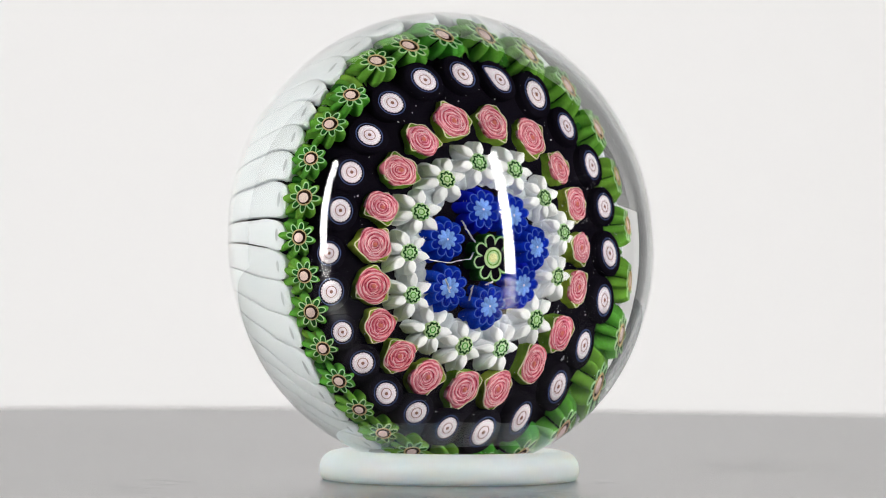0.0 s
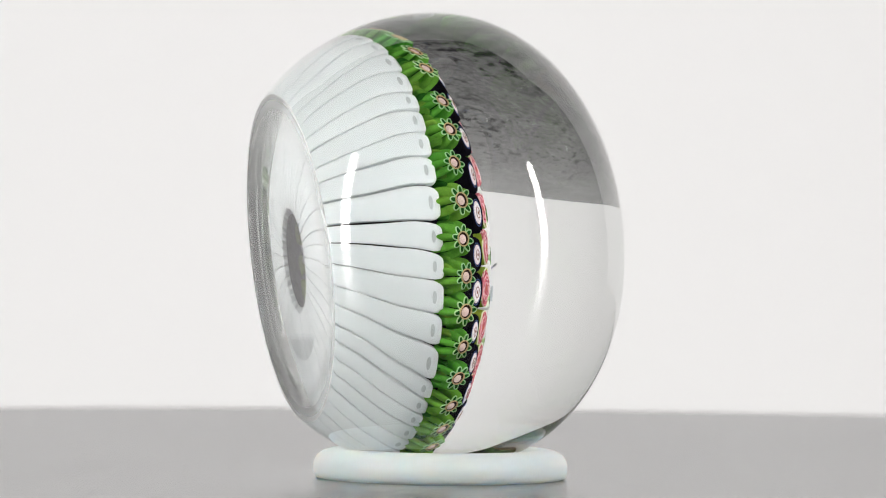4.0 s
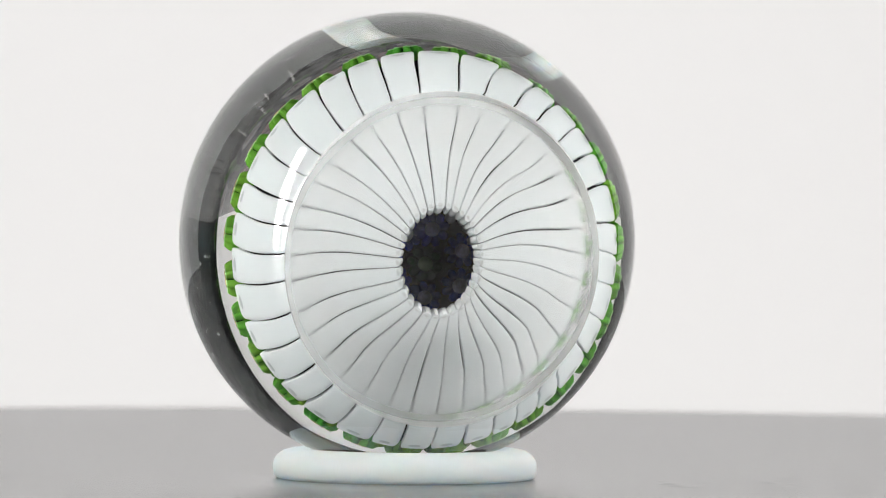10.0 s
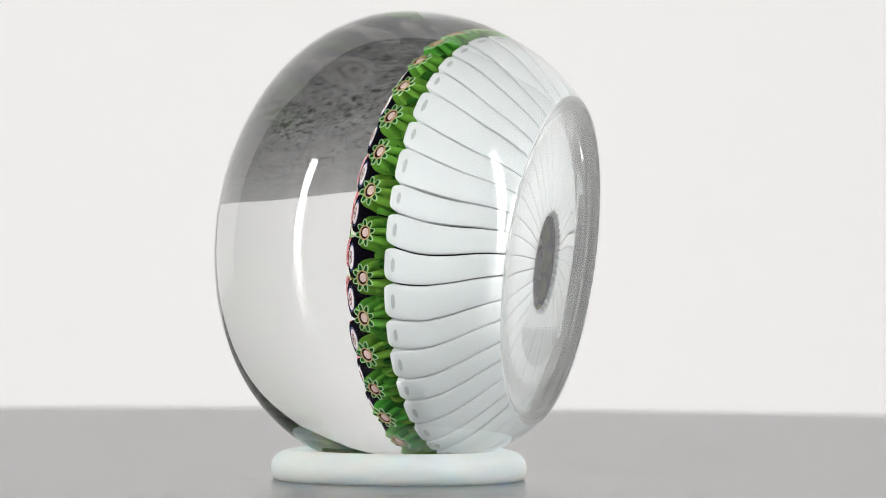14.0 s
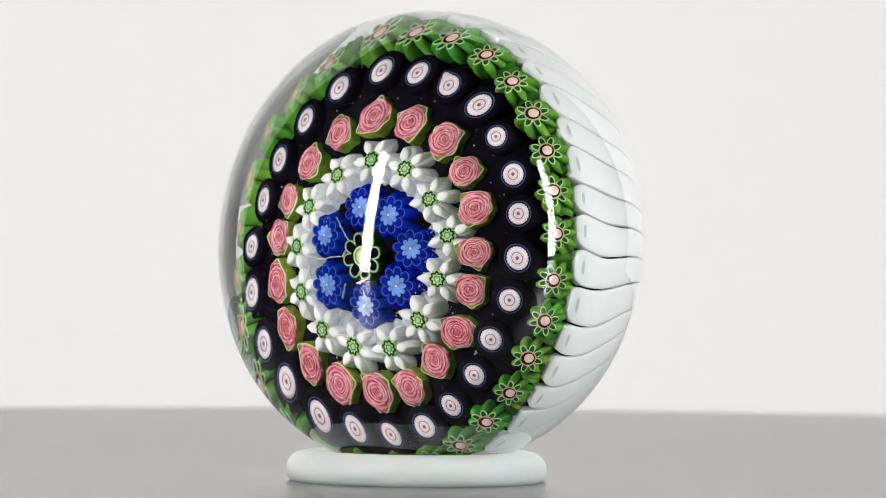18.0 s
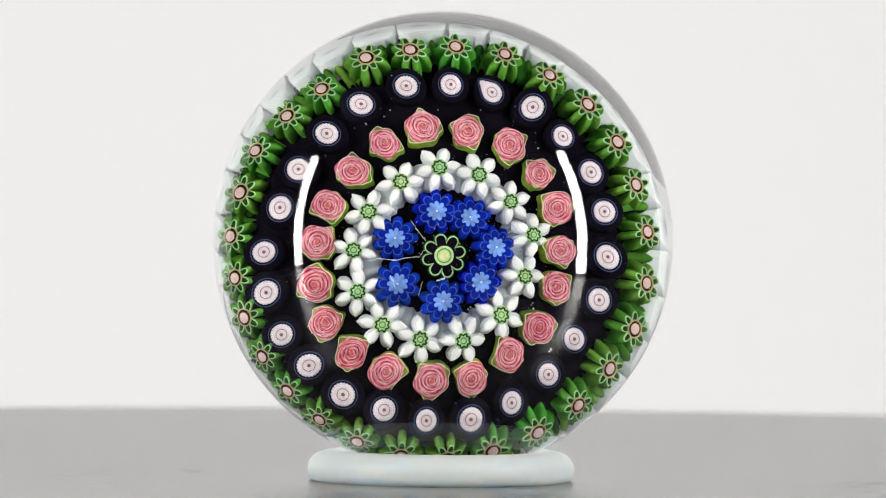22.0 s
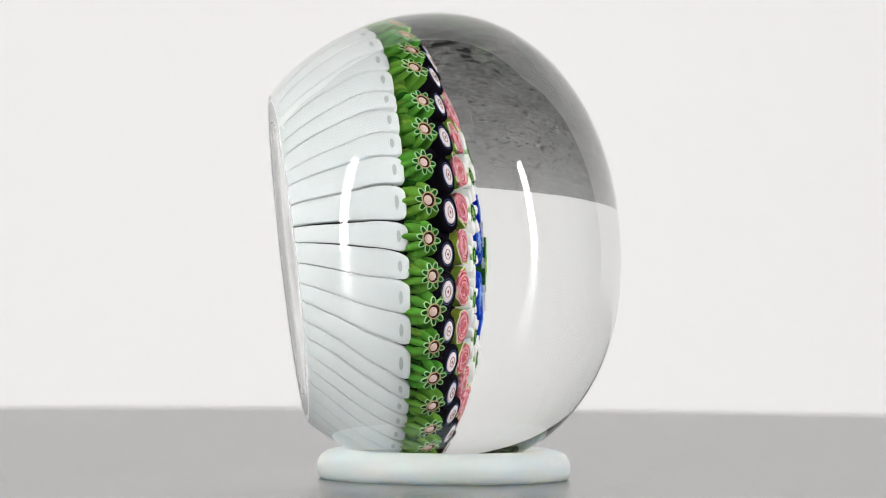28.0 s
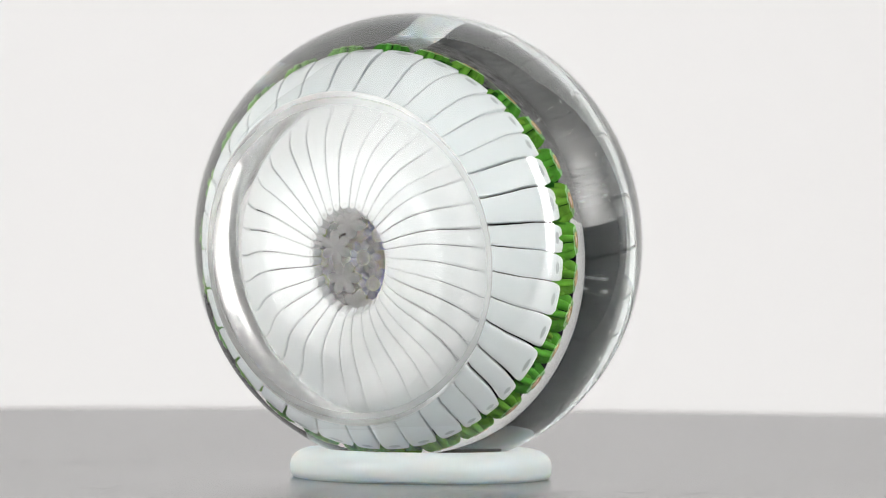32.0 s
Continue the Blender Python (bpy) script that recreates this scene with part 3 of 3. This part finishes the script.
for ang, r in ((77.9, 17.1), (57.2, 17.5), (39, 17.42), (21.2, 17.05), (0.9, 16.26), (-16.6, 16.53), (-37.5, 16.74), (-56.6, 16.56), (-76.4, 17.38), (-94.1, 17.21), (-114.5, 17.52), (-132, 18.08), (-148.7, 18.27), (-166, 17.6), (175.7, 17), (157.9, 16.71), (137.5, 16.44), (117.8, 16.97), (98.7, 17.35)):
    m = seat(r, ang, 21 + rng.uniform(-5, 5), rng.uniform(0, 360))
    cane_parts(rose_kits[rng.randrange(8)], "rose_cane", m @ Matrix.Diagonal((rng.uniform(0.9, 1.06), 1, 1, 1)), "pink rose cane in a green wrapper", rng.uniform(0.85, 0.96))


# white six-petalled stars
def petal_mesh():
    n, verts, faces = 14, [], []
    rows = [(0.02, 0.0, 0.5), (0.0, 0.0, 0.9), (-0.2, 0.02, 1.0), (-0.9, 0.1, 1.1), (-2.0, 0.16, 1.2), (-6.0, 0.0, 1.0)]
    for z, shift, k in rows:
        for i in range(n):
            a = 2 * math.pi * i / n
            x, y = math.cos(a), math.sin(a)
            w = 0.56 * (1 - 0.66 * max(x, 0) ** 1.6 - 0.30 * max(-x, 0) ** 2)
            verts.append((1.78 + 0.95 * x * k + shift, w * y * k, z))
    for l in range(len(rows) - 1):
        for i in range(n):
            j = (i + 1) % n
            faces.append((l * n + i, (l + 1) * n + i, (l + 1) * n + j, l * n + j))
    verts.append((1.9, 0, 0.1))
    faces += [(len(verts) - 1, i, (i + 1) % n) for i in range(n)]
    return mesh_of("star_petal", verts, faces, WHITE)


PETAL = petal_mesh()
STAR_ROD = mesh_of("star_rod", *prism(lobed(6, 1.1, 2.5, 60, 0.6), [(-0.35, 0.6), (-0.8, 0.95), (-1.5, 1.12), (-2.6, 1.22), (-6, 0.95)]), SHADE_WHITE)
STAR_CORE = [("core_field", mesh_of("star_core_field", *prism(lobed(12, 0.98, 1.12, 60), [(0.06, 1), (-0.3, 1)], 0.02), PALE_GREEN)),
             ("core_ring", mesh_of("star_core_ring", *ribbon(lobed(8, 0.74, 0.98, 64), 0.19, 0.0, 0.12), DEEP_GREEN)),
             ("core_middle", mesh_of("star_core_middle", *ribbon(circle(0.42, 16), 0.12, 0.0, 0.12), GREEN))]
for ang, r in ((92.6, 11.98), (65, 12.12), (36.7, 12.02), (11, 13.02), (-15.8, 11.98), (-46.4, 11.84), (-76.3, 12.41), (-104.2, 12.23), (-129.8, 12.82), (-155.3, 12.8), (178.5, 12.31), (151.3, 11.81), (121.1, 11.54)):
    m = seat(r, ang, 14 + rng.uniform(-5, 5), rng.uniform(0, 60))
    rod = cane_parts([("rod", STAR_ROD, 0)], "white_star_cane", m, "white six-petalled star cane with a green core", rng.uniform(1.07, 1.15))
    for k in range(6):
        part("petal", PETAL, rod, Matrix.Rotation(radians(60 * k + rng.uniform(-5, 5)), 4, "Z") @ Matrix.Diagonal((rng.uniform(0.94, 1.05), rng.uniform(0.9, 1.1), 1, 1)))
    for n_, me in STAR_CORE:
        part(n_, me, rod)

# blue flowers
blue_kit = [("rod", mesh_of("blue_rod", *prism(lobed(9, 1.6, 2.72, 144, 0.5), [(0, 0.96), (-0.3, 1.03), (-1.2, 1.15), (-2.4, 1.18), (-4.4, 0.95)]), COBALT), 0),
            ("petal_outline", mesh_of("blue_outline", *ribbon(lobed(9, 1.55, 2.45, 180, 0.42), 0.09, -0.05, 0.07), LINE_BLUE), 0),
            ("petal_field", mesh_of("blue_field", *prism(lobed(9, 1.3, 2.3, 126, 0.5), [(0.02, 1), (-0.1, 1)]), DEEP_BLUE), 0),
            ("core", mesh_of("blue_core", *prism(lobed(9, 0.95, 1.42, 72, 0.7), [(0.08, 0.95), (0.0, 1), (-4.55, 0.9)], 0.12), SKY_BLUE), 0),
            ("foot", mesh_of("blue_foot", *prism(circle(1.25, 20), [(-4.5, 1), (-4.75, 0.92)]), FOOT), 0),
            ("eye", mesh_of("blue_eye", *prism(circle(0.2, 10), [(0.2, 0.7), (0.1, 1)], 0.06), BLUSH), 0)]
for ang, r in ((100, 5.95), (52.4, 6.26), (5.2, 7.59), (-38.1, 6.79), (-89.8, 6.78), (-145.6, 7.68), (163.5, 7.1)):
    m = seat(r, ang, 10 + rng.uniform(-5, 5), rng.uniform(0, 40))
    cane_parts(blue_kit, "blue_flower_cane", m, "cobalt blue flower cane with a light blue core", rng.uniform(0.99, 1.05))

v, f = lathe([(8.3, -2.4), (8.9, -1.7), (10.0, -1.35), (11.4, -1.6), (12.6, -2.4)], 234, False, False)
v = [(x, y, z + cushion_u(math.hypot(x, y)) + 0.22 * math.sin(39 * math.atan2(y, x)) - 0.1 * math.sin(5 * math.atan2(y, x)) - 0.25 * math.cos(math.atan2(y, x) + 0.5)) for x, y, z in v]
part("milky_bed", mesh_of("milky_bed", v, f, GREY_WHITE), weight, BODY @ cushion_frame(3.0), "greyish white glass bed under the white stars")

# the green-and-white flower in the middle
mid_kit = [("rod", mesh_of("mid_rod", *prism(lobed(8, 2.0, 3.1, 128, 0.45), [(0, 0.97), (-0.25, 1), (-4.4, 0.9)]), DEEP_GREEN), 0),
           ("petal_field", mesh_of("mid_field", *prism(lobed(8, 1.5, 2.75, 128, 0.45), [(0.03, 1), (-0.1, 1)]), BLACK), 0),
           ("petal_outline", mesh_of("mid_outline", *ribbon(lobed(8, 1.75, 2.95, 192, 0.42), 0.18, -0.05, 0.1), MID_GREEN), 0),
           ("core", mesh_of("mid_core", *prism(circle(1.32), [(0.1, 0.97), (0.0, 1), (-4.6, 0.9)]), PALE_GREEN), 0),
           ("core_ring", mesh_of("mid_ring", *ribbon(circle(0.98), 0.14, 0.0, 0.15), GREEN), 0),
           ("core_middle", mesh_of("mid_middle", *prism(lobed(7, 0.5, 0.62, 42), [(0.16, 1), (0.0, 1)], 0.03), YELLOW), 0)]
cane_parts(mid_kit, "middle_flower_cane", seat(0.5, -87, 2, 10, -0.1), "dark green flower cane outlined in pale green", 1.06)

# ---- the basket of white canes behind the cushion ----
STAVES = 35
LEAN = (-5, 10.8, 1.5, 2.4, -5.9)
BASKET = [(6.6, -24.1), (9.5, -23.2), (13.0, -21.6), (17.0, -19.0), (20.5, -16.1), (23.0, -13.2), (24.9, -10.8), (26.0, -9.0), (26.6, -7.5), (26.8, -6.0)]


def basket_point(s, degrees, out=0.0):
    """A point of the basket; s runs 0..1 from the hole to the edge. The hole is taller than wide."""
    i = s * (len(BASKET) - 1)
    k = min(int(i), len(BASKET) - 2)
    g = i - k
    p = [BASKET[max(k - 1, 0)], BASKET[k], BASKET[k + 1], BASKET[min(k + 2, len(BASKET) - 1)]]
    q, d = [], []
    for c in (0, 1):
        a, b, e, h = (w[c] for w in p)
        q.append(0.5 * (2 * b + (e - a) * g + (2 * a - 5 * b + 4 * e - h) * g * g + (3 * b - a - 3 * e + h) * g ** 3))
        d.append(0.5 * ((e - a) + 2 * (2 * a - 5 * b + 4 * e - h) * g + 3 * (3 * b - a - 3 * e + h) * g * g))
    l = math.hypot(*d)
    r, u = q[0] + out * (-d[1]) / l * -1, q[1] + out * d[0] / l * -1
    w = min(1.0, max(0.0, 1 - (q[0] - 6.6) / 15.0)) ** 1.4
    a = radians(degrees)
    p = cushion_frame(u) @ Vector((r * math.cos(a) * MM, r * math.sin(a) * MM, u * MM)) / MM
    p = p * (1 - w) + Vector((r * math.cos(a) * 1.0 + 0.25, r * math.sin(a) * 1.32 - 0.5, u)) * w
    return tuple(p)


# each slit between two canes: its angle on the flank of the basket and how far it veers towards the edge
SLITS = ((62.7, 3.0), (74.4, 1.8), (85.3, 1.9), (99, 1.3), (107.7, 4.3), (119.1, 4.0), (128.3, 2.9), (138.8, 1.6), (147.2, 2.0), (158.1, 0.8), (169.7, 0.9), (178.3, 2.0), (188.8, 0.5), (199.3, 0.8), (208.8, 2.2), (218.8, 4.8), (226.9, 4.7), (236.1, 3.3), (244.5, 2.6), (253.6, 2.5), (263.6, 2.1), (273.5, 1.7), (281.8, 1.8), (292.1, 2.8), (302.5, 4.1), (312.2, 3.9), (323.4, 3.8), (333.4, 4.0), (345.7, 3.7), (356.3, 4.1), (367.4, 3.7), (377.4, 3.0), (388.8, 3.6), (399.2, 3.4), (412.5, 3.1))


def slit_angle(k, s):
    """The angle of slit k at s: the canes lean over as they run into the hole and veer again at the edge."""
    a, veer = SLITS[k % STAVES]
    a += 360 * (k // STAVES)
    b, r = radians(a), 6.6 + 17.6 * min(1.0, s / 0.62) ** 0.85
    q = 6.6 / r * (24.2 - r) / 17.6
    a += q * (LEAN[0] + LEAN[1] * math.cos(b) + LEAN[2] * math.sin(b) + LEAN[3] * math.cos(2 * b) + LEAN[4] * math.sin(2 * b))
    a += 2.0 * max(0.0, math.cos(b - radians(142))) ** 1.2 * math.exp(-((s - 0.42) / 0.2) ** 2)
    return a + veer * (max(0.0, s - 0.48) / 0.4) ** 1.1


SECTION = ((-1, -2.2), (-1, -0.3), (-0.999, 0.9), (-0.992, 0.96), (-0.97, 0.99), (-0.62, 1.0), (0, 1.01), (0.62, 1.0), (0.97, 0.99), (0.992, 0.96), (0.999, 0.9), (1, -0.3), (1, -2.2))


def stave_depth(s):
    return 0.55 + 0.35 * s + 0.18 * math.exp(-((s - 0.945) / 0.05) ** 2)


def stave_mesh(k, gaps, seed):
    """One flattened cane that follows the basket, with rounded edges and pillowed ends; gaps: half the slit on either side, in mm."""
    g = random.Random(seed)
    sec, verts, faces = len(SECTION), [], []
    steps = [0.0, 0.005, 0.012, 0.02, 0.032] + [0.032 + 0.838 * (i / 30) for i in range(1, 31)] + [0.87 + 0.13 * (i / 12) for i in range(1, 13)]
    wander = [g.uniform(0, 6.28) for _ in range(2)]
    for s in steps:
        left, right = slit_angle(k, s), slit_angle(k + 1, s)
        mid, half = (left + right) / 2, (right - left) / 2
        per_mm = math.degrees(1 / max(6.6, 6.6 + 20 * s ** 0.8))
        thick = stave_depth(s)
        pinch, sink = 1.0, 0.0
        root = 0.8 + 0.5 * max(0.0, (s - 0.84) / 0.16)
        if s > 0.87:
            e = math.sqrt(max(0.0, 1 - ((s - 0.87) / 0.1305) ** 2))
            pinch, sink = 0.45 + 0.55 * e, 0.35 * (1 - e)
        if s < 0.032:
            e = math.sqrt(max(0.0, 1 - (1 - s / 0.032) ** 2))
            pinch, sink = 0.4 + 0.6 * e, 0.3 * (1 - e)
        for x, z in SECTION:
            side = x > 0
            slit = gaps[side] * per_mm * (0.3 + 0.75 * s) * (1 + 0.35 * math.sin(11 * s + wander[side]))
            verts.append(basket_point(s, mid + (half - slit) * x * pinch, thick * (z - 0.5) - (sink if z > -0.5 else root)))
    rows = len(steps)
    for i in range(rows - 1):
        for c in range(sec):
            j = (c + 1) % sec
            faces.append((i * sec + c, i * sec + j, (i + 1) * sec + j, (i + 1) * sec + c))
    faces.append(tuple(range(sec)))
    faces.append(tuple((rows - 1) * sec + c for c in reversed(range(sec))))
    me = mesh_of("stave", verts, faces, MILK)
    for p in list(me.polygons)[-2:]:
        p.use_smooth = False
    return me


def bore_mesh(mid, half, s0, ds, material):
    verts = []
    for k in range(16):
        b = 2 * math.pi * k / 16
        verts.append(basket_point(s0 + ds * math.cos(b), mid + half * math.sin(b), 0.525 * stave_depth(s0 + ds * math.cos(b)) + 0.02))
    verts.append(basket_point(s0, mid, 0.525 * stave_depth(s0) + 0.04))
    return mesh_of("bore", verts, [(16, k, (k + 1) % 16) for k in range(16)], material)


gaps = [rng.choice((0.08, 0.11, 0.15, 0.18, 0.22)) for _ in range(STAVES)]
for k in range(STAVES):
    stave = part("stave", stave_mesh(k, (gaps[k], gaps[(k + 1) % STAVES]), k), weight, BODY, "white milk glass cane" if k == 0 else "")
    for name, s, wide, ds, material in (("bore", 0.905, 0.2, 0.018, MILK_CORE), ("inner_bore", 0.024, 0.26, 0.012, MILK_PALE)):
        left, right = slit_angle(k, s), slit_angle(k + 1, s)
        part(name, bore_mesh((left + right) / 2, (right - left) * wide, s, ds, material), stave)


def build_lining():
    """A dark shell added behind the white canes to blacken the gaps between them."""
    n, rows, verts, faces = 72, 16, [], []
    for i in range(rows):
        s = 0.02 + 0.86 * i / (rows - 1)
        for k in range(n):
            verts.append(basket_point(s, 360 * k / n, 0.5 * stave_depth(s) - 0.62 - 0.55 * min(1.0, s / 0.6)))
    for i in range(rows - 1):
        for k in range(n):
            j = (k + 1) % n
            faces.append((i * n + k, i * n + j, (i + 1) * n + j, (i + 1) * n + k))
    return mesh_of("dark_lining", verts, faces, LINING)


part("dark_lining", build_lining(), weight, BODY, "dark shell added behind the gaps between the white canes")


# ---- flaws: thin air films between the blue canes, specks in the ground, dust on the glass ----
def film_mesh(points, width, seed):
    """A ragged sliver that runs along a plane line."""
    g = random.Random(seed)
    verts, faces, line = [], [], []
    for (x0, y0), (x1, y1) in zip(points, points[1:]):
        for k in range(6):
            line.append((x0 + (x1 - x0) * k / 6 + g.uniform(-0.1, 0.1), y0 + (y1 - y0) * k / 6 + g.uniform(-0.1, 0.1)))
    line.append(points[-1])
    for x, y in line:
        w = width * g.uniform(0.25, 1.0)
        verts += [(x, y - w, 0), (x, y + w, 0.02), (x, y, -0.3)]
    for k in range(len(line) - 1):
        i = 3 * k
        faces += [(i, i + 3, i + 4, i + 1), (i + 1, i + 4, i + 5, i + 2), (i + 2, i + 5, i + 3, i)]
    return mesh_of("air_film", verts, faces, SILVER, False)


FACE = BODY @ cushion_frame(4.6) @ Matrix.Translation((0, 0, 4.75 * MM))
for seed, (points, width) in enumerate((([(-10.2, -0.6), (-7.0, -1.1), (-3.4, -0.6), (-2.6, 0.5)], 0.08), ([(-4.6, 4.4), (-3.6, 2.9), (-2.6, 1.6)], 0.09),
                                        ([(-3.0, -4.2), (-3.5, -6.0)], 0.12), ([(-0.9, -4.0), (0.2, -3.6)], 0.14), ([(-6.6, -4.9), (-7.4, -3.2)], 0.07))):
    part("air_film", film_mesh(points, width, seed), weight, FACE, "thin silvery air film between canes" if seed == 0 else "")


def scatter_mesh(name, count, seed, place, r0, r1, material):
    """Many tiny chips; place gives a point and its normal."""
    g = random.Random(seed)
    verts, faces = [], []
    for _ in range(count):
        p, nrm = place(g)
        r = r0 + (r1 - r0) * g.random() ** 3
        t1 = nrm.orthogonal().normalized()
        t2 = nrm.cross(t1)
        a0, b = g.uniform(0, 6.28), len(verts)
        for k in range(3):
            a = a0 + 2.09 * k
            verts.append(tuple(p + (t1 * math.cos(a) + t2 * math.sin(a) * g.uniform(0.4, 1)) * r))
        verts.append(tuple(p + nrm * r * 0.7))
        faces += [(b, b + 1, b + 3), (b + 1, b + 2, b + 3), (b + 2, b, b + 3), (b, b + 2, b + 1)]
    return mesh_of(name, verts, faces, material, False)


def on_dome(g):
    a, b = math.acos(g.uniform(0.05, 1.0)), g.uniform(0, 2 * math.pi)
    r, u = R * math.sin(a) ** (2 / P_DOME), A_DOME * math.cos(a) ** (2 / P_DOME)
    nrm = Vector((math.sin(a) / R * math.cos(b), math.sin(a) / R * math.sin(b), math.cos(a) / A_DOME)).normalized()
    return Vector((r * math.cos(b), r * math.sin(b), u)) - nrm * 0.02, nrm


def on_pole(g):
    r, b = 11.0 * math.sqrt(g.random()), g.uniform(0, 2 * math.pi)
    return Vector((r * math.cos(b), r * math.sin(b), A_DOME * (1 - (r / R) ** P_DOME) ** (1 / P_DOME) - 0.02)), Vector((0, 0, 1))


def on_ground(g):
    r, b = g.choice((14.8, 19.9, 20.2, 9.6)) + g.uniform(-0.7, 0.7), g.choice((g.uniform(0, 360), g.uniform(-48, -30)))
    p = cushion_frame(0.0) @ Vector((r * math.cos(radians(b)) * MM, r * math.sin(radians(b)) * MM, (cushion_u(r) - 0.55) * MM)) / MM
    return p, Vector((0, 0, 1))


def on_frost(g):
    r, b = 9.4 + g.uniform(-0.7, 0.9), g.choice((g.uniform(0, 360), g.uniform(-70, 20), g.uniform(-70, 20)))
    p = cushion_frame(0.0) @ Vector((r * math.cos(radians(b)) * MM, r * math.sin(radians(b)) * MM, (cushion_u(r) - g.uniform(0.3, 1.3)) * MM)) / MM
    return p, Vector((0, 0, 1))


def on_lip(g):
    r, b = 23.6 + g.uniform(-1.2, 1.0), radians(g.choice((g.uniform(150, 230), g.uniform(-30, 40))))
    return Vector((r * math.cos(b), r * math.sin(b), U_BASE + 0.03)), Vector((0, 0, -1))


tagged(part("dust", scatter_mesh("pole_dust", 330, 8, on_pole, 0.02, 0.13, WHITE), weight, BODY, "fine white dust on the crown of the dome"), kind="stuff")
tagged(part("dust", scatter_mesh("dust", 900, 3, on_dome, 0.02, 0.11, WHITE), weight, BODY, "fine white dust on the glass"), kind="stuff")
tagged(part("ground_specks", scatter_mesh("ground_specks", 210, 4, on_ground, 0.04, 0.24, SILVER), weight, BODY, "silvery specks in the black ground"), kind="stuff")
tagged(part("frost", scatter_mesh("frost", 260, 6, on_frost, 0.03, 0.2, SILVER), weight, BODY, "frosty specks between white stars and blue flowers"), kind="stuff")
# pale chips: real wear on the lip, and lamp glints put into their colour
tagged(part("lip_scuffs", scatter_mesh("lip_scuffs", 150, 5, on_lip, 0.02, 0.14, SILVER), weight, BODY, "worn chips and painted glints round the ground lip"), kind="stuff")


# ---- everything on the spindle turns together ----
def motions():
    for thing in (weight, ring, turntable):
        rows = []
        for k in range(129):
            t = k * 0.25
            rows.append((t, Matrix.Translation(AXIS) @ Matrix.Rotation(radians(TURN * (t - FRONT)), 4, "Z")))
        walk(thing, rows)


motions()
